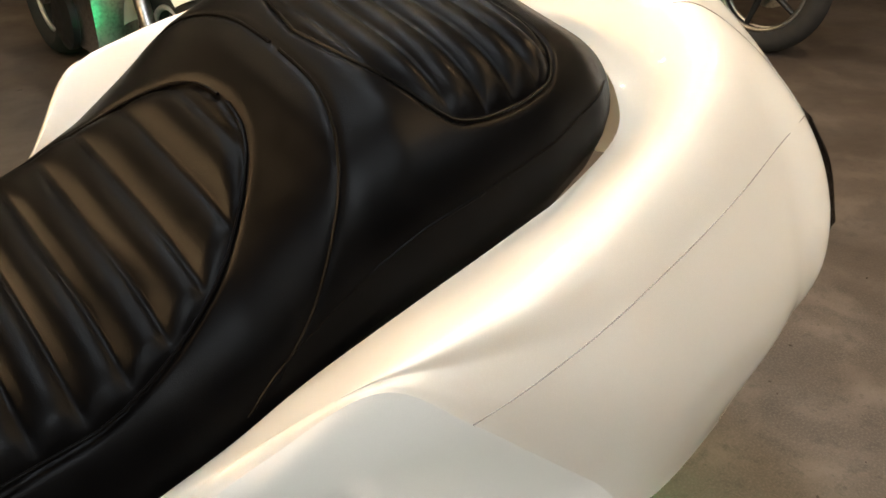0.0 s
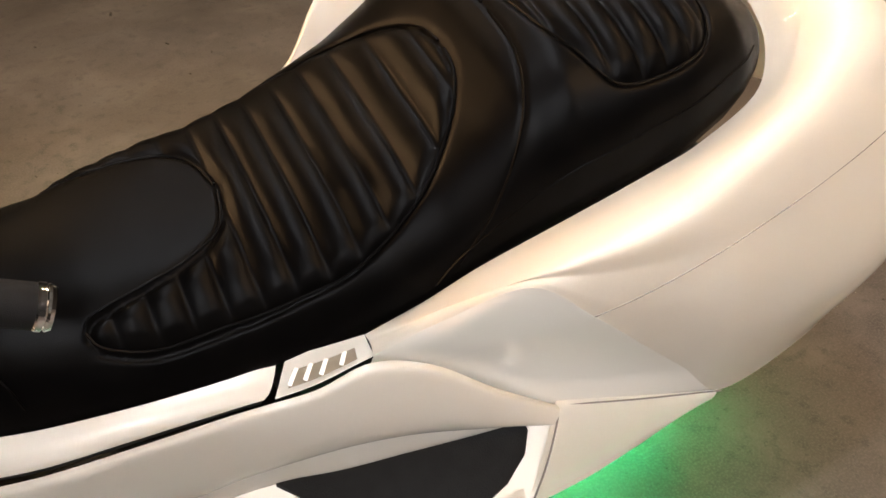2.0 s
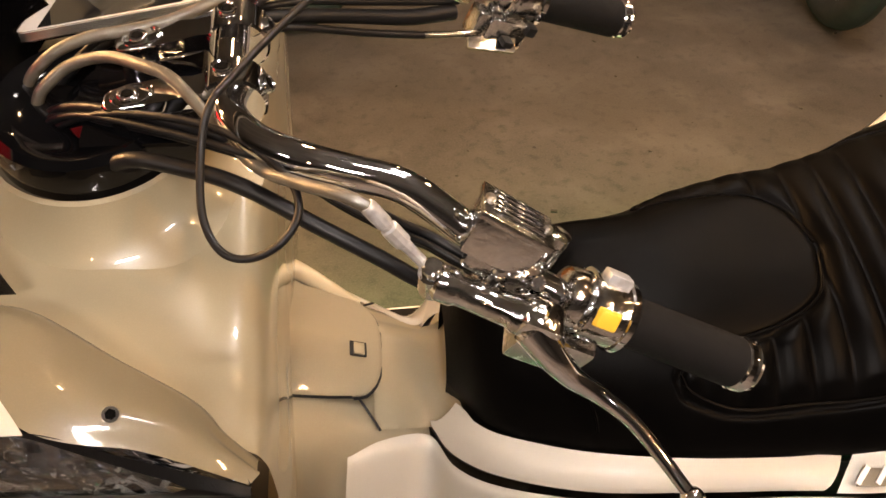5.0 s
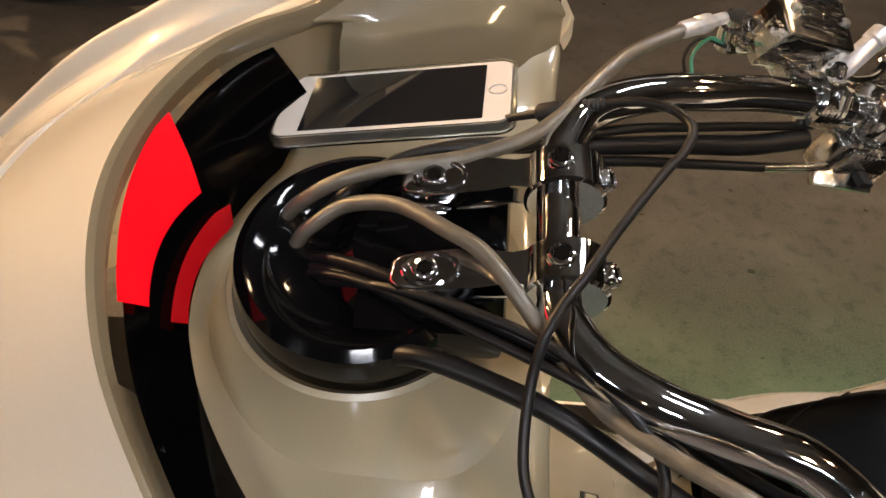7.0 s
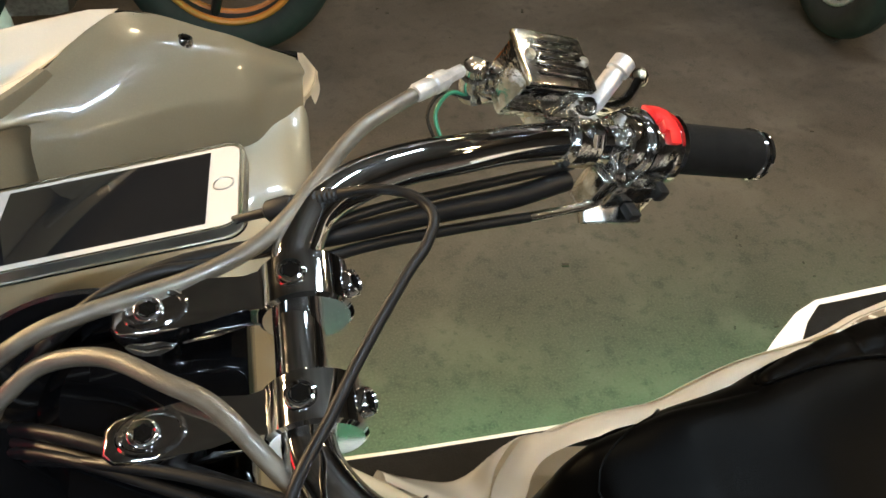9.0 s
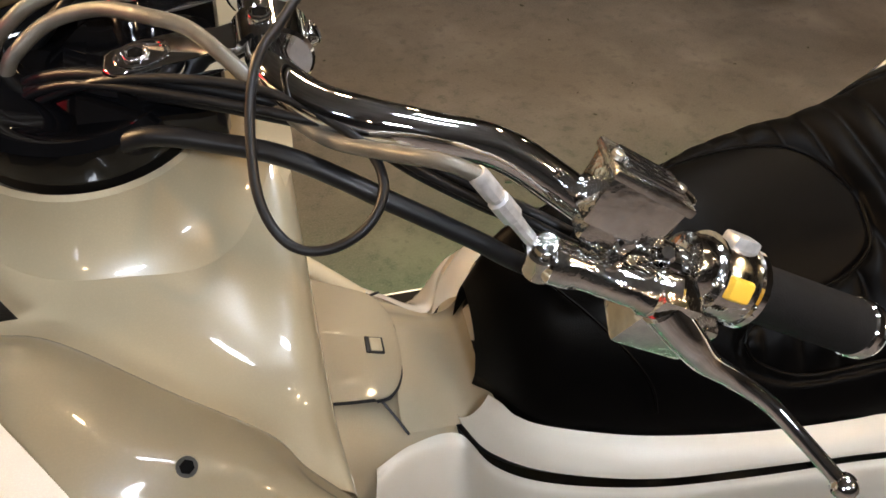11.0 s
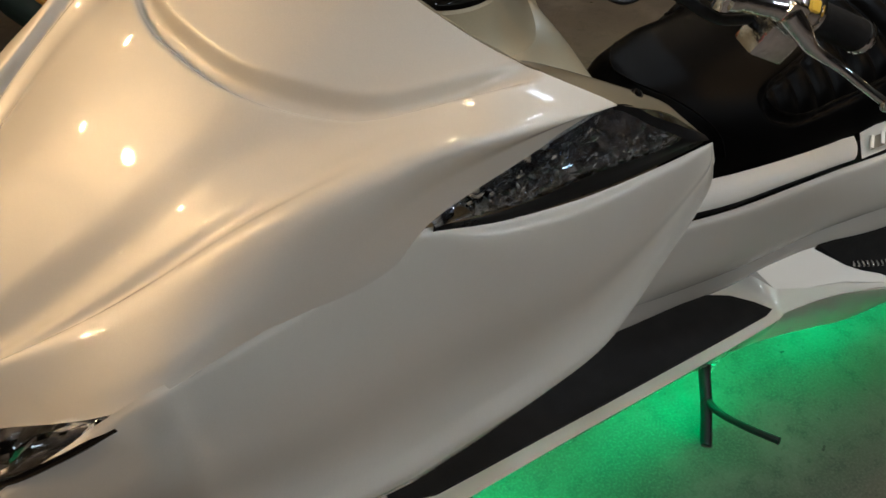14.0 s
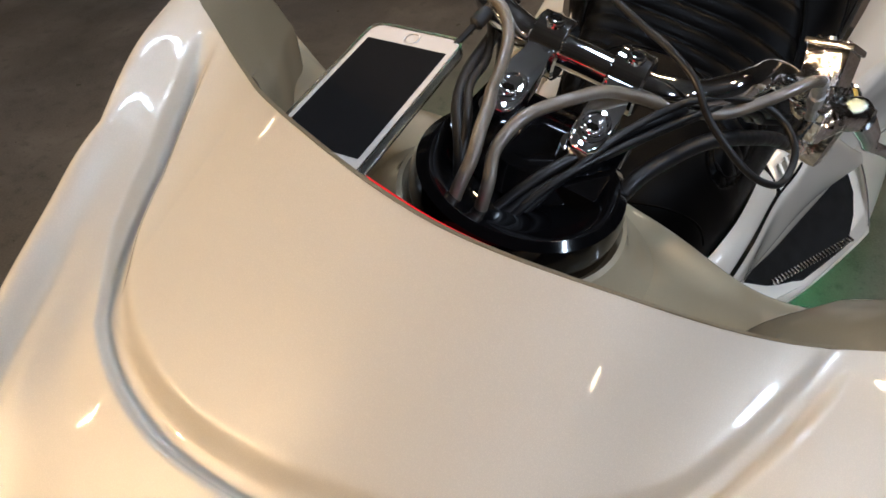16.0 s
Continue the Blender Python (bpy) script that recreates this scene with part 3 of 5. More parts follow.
mirrored(facet(g[33:67, -1], between(FD, FJ, 34), 0.006), draw_in=right_side)
# dark tail light round the very end
end = np.array([(1.470, -0.275, 0.768), (1.502, -0.26, 0.765), (1.525, -0.20, 0.765), (1.545, -0.10, 0.765), (1.55, 0.0, 0.765), (1.545, 0.10, 0.765), (1.525, 0.20, 0.765), (1.502, 0.26, 0.765), (1.47, 0.275, 0.768)])
endl = np.array([(1.505, -0.345, 0.645), (1.548, -0.325, 0.645), (1.60, -0.22, 0.645), (1.64, -0.10, 0.645), (1.65, 0.0, 0.645), (1.64, 0.10, 0.645), (1.60, 0.22, 0.645), (1.548, 0.325, 0.645), (1.505, 0.345, 0.645)])
bm = bmesh.new()
add_grid(bm, loft([[a, (a + b) / 2 + np.array([0.012, 0, 0.006]), b] for a, b in zip(end, endl)], 60, 14))
part("tail_light", bm, GLOSS_BLACK, scooter, "dark smoked tail light", thick=0.004)
# closing panel below the tail cowl
L_TOP = [(0.896, -0.332, 0.466), (1.0, -0.368, 0.466), (1.116, -0.405, 0.466)]
L_LOW = [(0.815, -0.418, 0.372), (0.93, -0.42, 0.39), (1.10, -0.412, 0.445)]
strip("lower_tail_panel", L_TOP, L_LOW, PEARL, nu=24, nv=10, bulge=0.006)
# dark step mats for the passenger and their white surround
BOARD = [(0.44, -0.215, 0.345), (0.52, -0.245, 0.374), (0.70, -0.292, 0.408), (0.858, -0.331, 0.440), (0.90, -0.338, 0.452), (0.885, -0.370, 0.432), (0.835, -0.412, 0.388), (0.79, -0.405, 0.364), (0.66, -0.362, 0.338), (0.57, -0.312, 0.335), (0.47, -0.27, 0.315)]
bm = bmesh.new()
slab(bm, BOARD, 0.02)
part("step_board", bm, PEARL, scooter)
bm = bmesh.new()
slab(bm, [(0.50, 0.13, 0.366), (0.548, 0.208, 0.370), (0.600, 0.252, 0.370), (0.642, 0.284, 0.370), (0.678, 0.300, 0.370), (0.84, 0.314, 0.372), (0.93, 0.316, 0.385), (0.94, 0.23, 0.40), (0.78, 0.17, 0.385)], 0.02)
part("step_board", bm, PEARL, scooter, raw=True)
STEP = [(0.538, -0.254, 0.385), (0.70, -0.296, 0.417), (0.850, -0.333, 0.447), (0.851, -0.345, 0.438), (0.838, -0.366, 0.420), (0.806, -0.384, 0.397), (0.756, -0.394, 0.374), (0.65, -0.35, 0.35), (0.58, -0.295, 0.355)]
bm = bmesh.new()
slab(bm, STEP, 0.012)
st = part("step_mat", bm, MATTING, scooter)
bm = bmesh.new()
slab(bm, [(0.600, 0.16, 0.377), (0.622, 0.228, 0.376), (0.652, 0.268, 0.376), (0.676, 0.289, 0.376), (0.84, 0.301, 0.378), (0.915, 0.302, 0.388), (0.92, 0.235, 0.402), (0.78, 0.18, 0.392)], 0.012)
part("step_mat", bm, MATTING, scooter, raw=True)
# ribbed chrome strip along the outer edge of the step mat
a, b = Vector((0.585, -0.301, 0.357)), Vector((0.765, -0.397, 0.378))
for k in range(26):
    p = a.lerp(b, (k + 0.5) / 26)
    bm = bmesh.new()
    block(bm, frame_at(p + Vector((0, 0, 0.004)), b - a), (0.0030, 0.011, 0.004), 0.0008)
    rb = part("rib", bm, DULL_CHROME, st)
# foot board with its mat
bm = bmesh.new()
F_OUT = [(-0.45, -0.305, 0.36), (-0.30, -0.305, 0.30), (0.0, -0.303, 0.292), (0.25, -0.303, 0.292), (0.43, -0.302, 0.295), (0.47, -0.300, 0.30), (0.56, -0.322, 0.32), (0.66, -0.365, 0.335), (0.78, -0.408, 0.362), (0.82, -0.42, 0.378)]
F_IN = [(-0.45, -0.10, 0.36), (-0.30, -0.10, 0.30), (0.0, -0.16, 0.292), (0.25, -0.18, 0.292), (0.40, -0.20, 0.295), (0.46, -0.235, 0.33), (0.56, -0.27, 0.35), (0.66, -0.33, 0.35), (0.76, -0.385, 0.37), (0.82, -0.40, 0.40)]
F_LOW = [(-0.45, -0.28, 0.26), (-0.30, -0.285, 0.21), (0.0, -0.288, 0.205), (0.25, -0.287, 0.203), (0.43, -0.288, 0.195), (0.50, -0.300, 0.20), (0.58, -0.318, 0.198), (0.68, -0.335, 0.188), (0.80, -0.36, 0.24), (0.88, -0.38, 0.33)]
secs = [[a, (b[0], b[1] + 0.004, b[2] + 0.004), b, (b[0], b[1] - 0.002, b[2] - 0.012), c] for a, b, c in zip(F_IN, F_OUT, F_LOW)]
add_grid(bm, loft(secs, 90, 24))
part("foot_board", bm, PEARL, scooter, thick=0.004)
bm = bmesh.new()
slab(bm, [(-0.24, 0.05, 0.295), (0.34, 0.05, 0.295), (0.42, 0.15, 0.297), (0.40, 0.200, 0.297), (0.30, 0.201, 0.295), (0.10, 0.197, 0.294), (-0.05, 0.197, 0.295), (-0.24, 0.196, 0.297)], 0.05)
part("foot_board", bm, PEARL, scooter, raw=True)
bm = bmesh.new()
slab(bm, [(-0.26, -0.275, 0.303), (-0.2, -0.29, 0.303), (0.1, -0.291, 0.303), (0.43, -0.291, 0.304), (0.446, -0.287, 0.304), (0.43, -0.262, 0.303), (0.40, -0.232, 0.303), (0.365, -0.213, 0.303), (0.24, -0.2, 0.303), (0.0, -0.19, 0.303), (-0.26, -0.18, 0.303)], 0.01)
part("foot_mat", bm, MATTING, scooter)
bm = bmesh.new()
slab(bm, [(-0.22, 0.06, 0.303), (0.32, 0.06, 0.303), (0.375, 0.15, 0.304), (0.365, 0.190, 0.304), (0.30, 0.193, 0.303), (0.10, 0.189, 0.303), (-0.05, 0.189, 0.303), (-0.22, 0.188, 0.303)], 0.01)
part("foot_mat", bm, MATTING, scooter, raw=True)

# tunnel between the legs
TUN = [
    [(-0.04, -0.195, 0.30), (-0.03, -0.195, 0.45), (-0.022, -0.185, 0.565), (-0.012, -0.09, 0.590), (-0.010, 0.0, 0.594)],
    [(0.03, -0.19, 0.30), (0.035, -0.16, 0.44), (0.04, -0.130, 0.535), (0.045, -0.08, 0.552), (0.045, 0.0, 0.555)],
    [(0.09, -0.19, 0.30), (0.09, -0.155, 0.42), (0.092, -0.112, 0.510), (0.09, -0.07, 0.520), (0.088, 0.0, 0.524)],
    [(0.15, -0.19, 0.30), (0.15, -0.15, 0.42), (0.148, -0.100, 0.480), (0.142, -0.05, 0.488), (0.138, 0.0, 0.49)],
]
secs = [s + [(x, -y, z) for x, y, z in s[-2::-1]] for s in TUN]
bm = bmesh.new()
add_grid(bm, loft(secs, 40, 50))
part("tunnel_cover", bm, SHADED_PALE_CREAM, scooter, thick=0.004)
# saddle-shaped collar between fuel lid and seat
COL = [
    [(0.086, -0.104, 0.522), (0.088, -0.06, 0.538), (0.098, -0.02, 0.541), (0.099, 0.0, 0.541)],
    [(0.105, -0.101, 0.514), (0.108, -0.05, 0.532), (0.112, -0.02, 0.536), (0.113, 0.0, 0.536)],
    [(0.143, -0.094, 0.496), (0.142, -0.05, 0.512), (0.142, -0.02, 0.517), (0.142, 0.0, 0.518)],
    [(0.168, -0.095, 0.500), (0.166, -0.05, 0.512), (0.165, -0.02, 0.516), (0.165, 0.0, 0.517)],
    [(0.188, -0.108, 0.522), (0.176, -0.05, 0.532), (0.174, -0.02, 0.536), (0.174, 0.0, 0.537)],
]
secs = [s + [(x, -y, z) for x, y, z in s[-2::-1]] for s in COL]
bm = bmesh.new()
add_grid(bm, loft(secs, 30, 40))
part("seat_collar", bm, SHADED_PALE_CREAM, scooter, thick=0.003)

# dash inside the rim, leg shield below it
DASH = [
    [(-0.225, -0.13, 0.915), (-0.22, -0.10, 0.89), (-0.22, -0.05, 0.874), (-0.222, 0.0, 0.872)],
    [(-0.16, -0.196, 0.897), (-0.16, -0.145, 0.868), (-0.16, -0.07, 0.864), (-0.16, 0.0, 0.862)],
    [(-0.09, -0.205, 0.880), (-0.09, -0.15, 0.863), (-0.09, -0.08, 0.860), (-0.09, 0.0, 0.860)],
    [(-0.035, -0.238, 0.860), (-0.035, -0.17, 0.845), (-0.035, -0.09, 0.856), (-0.035, 0.0, 0.862)],
    [(0.000, -0.258, 0.850), (0.000, -0.19, 0.832), (0.0, -0.10, 0.850), (0.0, 0.0, 0.858)],
    [(0.014, -0.265, 0.845), (0.012, -0.19, 0.795), (0.010, -0.10, 0.812), (0.010, 0.0, 0.815)],
    [(0.014, -0.258, 0.78), (0.011, -0.19, 0.69), (0.009, -0.11, 0.70), (0.008, 0.0, 0.70)],
    [(0.006, -0.25, 0.60), (0.006, -0.19, 0.56), (0.004, -0.13, 0.57), (0.002, 0.0, 0.60)],
    [(-0.03, -0.20, 0.40), (-0.03, -0.17, 0.40), (-0.03, -0.13, 0.40), (-0.03, 0.0, 0.40)],
]
secs = [s + [(x, -y, z) for x, y, z in s[-2::-1]] for s in DASH]
bm = bmesh.new()
add_grid(bm, loft(secs, 110, 70))
part("dash_panel", bm, SHADED_CREAM, scooter, "glossy off-white inner dash and leg shield")

# meter visor, black, with the lit red display
vis_top = [(x + 0.012, y, z - 0.020) for x, y, z in rim[16:-16]]
bm = bmesh.new()
vt = np.array([p for p in vis_top if p[1] < 0.145])
deep = np.interp(vt[:, 1:2], [-0.16, -0.07, 0.03, 0.09, 0.145], [0.55, 0.68, 1.0, 1.12, 0.85])
slim = np.clip((vt[:, 1:2] - 0.02) / 0.10, 0, 1)
low = vt * np.concatenate([np.ones_like(slim), 0.86 + 0.10 * slim, np.ones_like(slim)], 1) + np.array([0.030, 0, -0.062]) * deep
add_grid(bm, np.stack([vt, (vt + low) / 2 + np.array([0.0, 0, 0.002]), low], 1))
meter = part("meter", bm, GLOSS_BLACK, scooter, "black meter with a glowing red display", thick=0.004)
DISPLAY = glow("red_display", (1.0, 0.0, 0.012), 0.85)
DIM_DISPLAY = glow("dim_red_display", (0.9, 0.0, 0.01), 0.18)
n = len(vt)
def meter_patch(name, y0, y1, f0, f1, material):
    sel = [k for k in range(n) if y0 <= vt[k][1] <= y1]
    ys = [y0, y1 - 0.016, y1]
    a = np.array([vt[k] + np.interp(vt[k][1], ys, f0) * (low[k] - vt[k]) for k in sel]) + np.array([0.004, 0, 0.003])
    b = np.array([vt[k] + np.interp(vt[k][1], ys, f1) * (low[k] - vt[k]) for k in sel]) + np.array([0.004, 0, 0.003])
    b[:, 1] = b[:, 1] * 0.86 - 0.006
    bm = bmesh.new()
    add_grid(bm, np.stack([a, b], 1))
    return part(name, bm, material, meter, thick=0.001)
meter_patch("display", -0.072, 0.054, (-0.16, -0.15, -0.12), (0.26, 0.50, 0.14), DISPLAY)
meter_patch("display", -0.072, 0.040, (0.62, 0.78, 0.86), (0.88, 0.95, 0.95), DIM_DISPLAY)

# steering boot: a glossy black ring round the stem
bm = bmesh.new()
ring_c = (-0.112, -0.006, 0.905)
prof = [(0.073, -0.02), (0.0745, 0.0), (0.0745, 0.014), (0.072, 0.024), (0.066, 0.028), (0.060, 0.026), (0.054, 0.021), (0.045, 0.016), (0.03, 0.014), (0.012, 0.013)]
rings = [[bm.verts.new((ring_c[0] + r * math.cos(a), ring_c[1] + r * math.sin(a), ring_c[2] + h)) for a in [2 * math.pi * k / 64 for k in range(64)]] for r, h in prof]
for a, b in zip(rings, rings[1:]):
    for k in range(64):
        bm.faces.new((a[k], a[(k + 1) % 64], b[(k + 1) % 64], b[k]))
bm.faces.new(rings[-1])
part("steering_boot", bm, GLOSS_BLACK, scooter, "glossy black steering boot")
bm = bmesh.new()
rings = [[bm.verts.new((ring_c[0] + r * math.cos(a), ring_c[1] + r * math.sin(a), ring_c[2] + h)) for a in [2 * math.pi * k / 64 for k in range(64)]] for r, h in ((0.124, -0.052), (0.108, -0.043), (0.094, -0.030), (0.085, -0.014), (0.0815, -0.003), (0.078, -0.001), (0.0735, -0.006))]
for a, b in zip(rings, rings[1:]):
    for k in range(64):
        bm.faces.new((a[k], a[(k + 1) % 64], b[(k + 1) % 64], b[k]))
part("boot_collar", bm, SHADED_CREAM, scooter)
bm = bmesh.new()
lathe(bm, (-0.085, 0, 0.80), (-0.080, 0, 0.932), [(0, 0.046), (0.62, 0.046), (0.7, 0.052), (0.9, 0.050), (1, 0.036)], 32)
block(bm, pose(-0.068, 0, 0.918), (0.085, 0.118, 0.030), 0.008)
part("top_bridge", bm, GLOSS_BLACK, scooter)
bm = bmesh.new()
lathe(bm, (-0.172, -0.035, 0.862), (-0.170, -0.036, 0.876), [(0, 0.010), (0.7, 0.010), (1, 0.006)], 16)
part("bolt", bm, STEEL, scooter)

PALE = mat("pale_aluminium", (0.62, 0.62, 0.63), 0.32, metal=0.6, dirt=0.3, dirt_scale=150)
# handlebar
BAR = [(0.0, 0.0, 0.956), (0.0, 0.045, 0.956), (0.004, 0.062, 0.957), (0.014, 0.082, 0.957), (0.034, 0.101, 0.952), (0.065, 0.117, 0.946), (0.10, 0.131, 0.935), (0.15, 0.152, 0.916), (0.21, 0.1725, 0.888), (0.29, 0.190, 0.850), (0.362, 0.206, 0.817)]
LEFT_BAR = [(0.0, -0.045, 0.956), (0.006, -0.066, 0.957), (0.022, -0.086, 0.957), (0.048, -0.102, 0.957), (0.08, -0.112, 0.952), (0.12, -0.121, 0.942), (0.16, -0.143, 0.920), (0.21, -0.1725, 0.888), (0.29, -0.190, 0.850), (0.362, -0.206, 0.817)]
bar = LEFT_BAR[::-1] + BAR
bm = bmesh.new()
tube(bm, bar, 0.0125, 20, smooth_n=120)
handlebar = part("handlebar", bm, CHROME, scooter, "polished chrome handlebar")
GA, GB = Vector((0.21, 0.1725, 0.888)), Vector((0.368, 0.2075, 0.815))
for side in (-1, 1):
    flip = Vector((1, side, 1))
    e = GB * flip
    d = (GB * flip - GA * flip).normalized()
    s = e - d * 0.112
    up = Vector((0, 0, 1))
    # grip, end cap
    bm = bmesh.new()
    lathe(bm, s, e, [(0, 0.018), (0.01, 0.0215), (0.05, 0.0215), (0.07, 0.0195), (0.12, 0.0192), (0.95, 0.0200), (1, 0.0185)], 28)
    grip = part("grip", bm, RUBBER, scooter, "black rubber grip")
    bm = bmesh.new()
    lathe(bm, e - d * 0.007, e + d * 0.009, [(0, 0.0195), (0.15, 0.0212), (0.45, 0.0212), (0.55, 0.0200), (0.7, 0.0208), (0.9, 0.0195), (1, 0.014)], 28)
    part("end_cap", bm, CHROME, grip, "chrome grip end")
    # switch housing
    h = s - d * 0.026
    fr = frame_at(h, d)
    bm = bmesh.new()
    lathe(bm, s - d * 0.052, s + d * 0.002, [(0, 0.016), (0.06, 0.0215), (0.25, 0.0235), (0.3, 0.0225), (0.36, 0.0245), (0.75, 0.0255), (0.9, 0.0245), (0.96, 0.026), (1, 0.021)], 28)
    drop = 0.034 if side < 0 else 0.028
    block(bm, fr @ Matrix.Translation((-0.004 - (drop - 0.028), -0.014, -drop)), (0.046 + (drop - 0.028) * 2, 0.034, 0.030 + (drop - 0.028) * 1.6), 0.005)
    block(bm, fr @ Matrix.Translation((-0.020, -0.012, -0.040)), (0.020, 0.026, 0.022), 0.004)
    sw = part("switch_housing", bm, CAST, scooter, "chrome switch housing")
    bm = bmesh.new()
    ring_at = [(0.0, 0.0222), (0.15, 0.0268), (0.85, 0.0268), (1, 0.0222)]
    lathe(bm, s - d * 0.004, s + d * 0.003, ring_at, 28)
    lathe(bm, s - d * 0.034, s - d * 0.031, ring_at, 28)
    part("flange", bm, CHROME, sw)
    if side > 0:
        bm = bmesh.new()
        block(bm, fr @ Matrix.Translation((-0.016, -0.027, -0.036)) @ Matrix.Rotation(radians(38), 4, "X") @ Matrix.Rotation(radians(-12), 4, "Y"), (0.050, 0.026, 0.008), 0.002)
        block(bm, fr @ Matrix.Translation((-0.034, -0.018, -0.026)), (0.014, 0.022, 0.030), 0.003)
        part("cable_bracket", bm, DULL_CHROME, sw, "worn chrome cable bracket")
    bm = bmesh.new()
    if side < 0:
        block(bm, fr @ Matrix.Translation((0.006, -0.0195, 0.0165)) @ Matrix.Rotation(radians(50), 4, "X"), (0.020, 0.016, 0.006), 0.0025, taper=0.8)
        part("button", bm, YELLOW, sw, "yellow switch button")
        bm = bmesh.new()
        block(bm, fr @ Matrix.Translation((0.010, 0.013, 0.0235)) @ Matrix.Rotation(radians(-32), 4, "X"), (0.020, 0.015, 0.009), 0.003)
        part("button", bm, PALE, sw)
    else:
        for deg, wide, back in ((-24, 0.018, 0.008), (-6, 0.017, 0.008), (12, 0.015, 0.009), (30, 0.012, 0.011)):
            block(bm, fr @ Matrix.Rotation(radians(deg), 4, "X") @ Matrix.Translation((back, 0, 0.0258)), (wide, 0.0125, 0.006), 0.002)
        part("button", bm, RED, sw, "red stop switch")
        bm = bmesh.new()
        block(bm, fr @ Matrix.Translation((-0.006, -0.038, -0.030)), (0.011, 0.013, 0.007), 0.002)
        part("button", bm, BLACK, sw)
        bm = bmesh.new()
        block(bm, fr @ Matrix.Translation((0.020, -0.028, -0.018)), (0.011, 0.013, 0.011), 0.003)
        part("button", bm, BLACK, sw)
    # master cylinder on its clamp, reservoir over the bar
    c = GA * flip - d * 0.022
    bm = bmesh.new()
    p0 = Vector((0.122, 0.190, 0.936)) if side > 0 else Vector((0.134, -0.174, 0.908))
    p1 = Vector((0.206, 0.211, 0.900)) if side > 0 else Vector((0.206, -0.207, 0.896))
    lathe(bm, p0, p1, [(0, 0.010), (0.06, 0.0135), (0.2, 0.0135), (0.24, 0.0115), (0.7, 0.0125), (0.75, 0.015), (0.97, 0.015), (1, 0.012)], 20)
    mc = part("master_cylinder", bm, CAST, scooter, "chrome brake master cylinder")
    bm = bmesh.new()
    mid = (p0 + p1) / 2
    fc = frame_at((mid + c) / 2, d)
    lathe(bm, c - d * 0.013, c + d * 0.013, [(0, 0.016), (0.1, 0.0195), (0.9, 0.0195), (1, 0.016)], 24)
    block(bm, fc, (0.040, 0.034, 0.022), 0.005)
    part("clamp", bm, CAST, mc)
    bm = bmesh.new()
    block(bm, frame_at(p1 - d * 0.004, d), (0.030, 0.026, 0.020), 0.005)
    part("pivot", bm, CAST, mc)
    bm = bmesh.new()
    lathe(bm, p0 + Vector((0, 0, -0.014)), p0 + Vector((0, 0, 0.016)), [(0, 0.008), (0.1, 0.0105), (0.7, 0.0105), (0.72, 0.008), (0.95, 0.008), (1, 0.006)], 16)
    part("banjo_bolt", bm, CAST, mc)
    for q in ((0.014, 0.012), (-0.014, 0.012), (0.014, -0.014)):
        qq = c + d * q[0] + Vector((0, q[1] * side, 0.012))
        bm = bmesh.new()
        lathe(bm, qq, qq + Vector((0, 0.004 * side, 0.012)), [(0, 0.006), (0.8, 0.006), (1, 0.004)], 12)
        part("bolt", bm, CHROME, mc)
    st, tip = (Vector((0.206, 0.190, 0.903)), Vector((0.238, 0.219, 0.918))) if side > 0 else (Vector((0.211, -0.161, 0.898)), Vector((0.223, -0.155, 0.925)))
    bm = bmesh.new()
    lathe(bm, st, tip, [(0, 0.006), (0.12, 0.0078), (0.66, 0.0078), (0.68, 0.0062), (0.74, 0.0062), (0.76, 0.0088), (0.97, 0.0088), (1, 0.007)], 12)
    part("mirror_mount", bm, PALE if side > 0 else CAST, mc, "pale aluminium mirror mount")
    if side > 0:
        res = frame_at(Vector((0.158, 0.176, 0.949)), d) @ Matrix.Rotation(radians(14), 4, "X")
    else:
        res = frame_at(Vector((0.180, -0.163, 0.936)), (0.84, -0.30, -0.435), (0.25, 0.28, 0.92))
    bm = bmesh.new()
    block(bm, res, (0.046, 0.032, 0.032), 0.003, taper=1.1)
    block(bm, res @ Matrix.Translation((0, 0, -0.02)), (0.03, 0.02, 0.02), 0.004)
    rv = part("reservoir", bm, CAST, scooter, "chrome fluid reservoir")
    bm = bmesh.new()
    block(bm, res @ Matrix.Translation((0, 0, 0.0175)), (0.054, 0.040, 0.006), 0.002)
    part("cap", bm, DULL_CHROME, rv, "ribbed chrome reservoir cap")
    for k in range(5):
        bm = bmesh.new()
        block(bm, res @ Matrix.Translation((0, -0.012 + 0.006 * k, 0.0215)), (0.038, 0.0026, 0.003), 0.0009)
        part("rib", bm, CHROME, rv)
    for kx in (-0.022, 0.022):
        bm = bmesh.new()
        lathe(bm, res @ Vector((kx, 0, 0.018)), res @ Vector((kx, 0, 0.0235)), [(0, 0.0036), (0.8, 0.0036), (1, 0.0026)], 10)
        part("screw", bm, STEEL, rv)
    # lever
    lev = [(0.196, -0.210, 0.896), (0.212, -0.224, 0.878), (0.226, -0.232, 0.862), (0.246, -0.240, 0.848), (0.268, -0.256, 0.836), (0.287, -0.280, 0.823), (0.304, -0.306, 0.812)]
    lev = [Vector((x, -y * side, z)) for x, y, z in lev]
    bm = bmesh.new()
    tube(bm, lev, [0.013, 0.011, 0.0085, 0.0066, 0.0056, 0.0052, 0.0050], 14, smooth_n=40)
    lever = part("lever", bm, CHROME, scooter, "chrome brake lever with ball end")
    bm = bmesh.new()
    bmesh.ops.create_uvsphere(bm, u_segments=18, v_segments=12, radius=0.0088, matrix=Matrix.Translation(lev[-1]))
    part("lever_ball", bm, CHROME, lever)

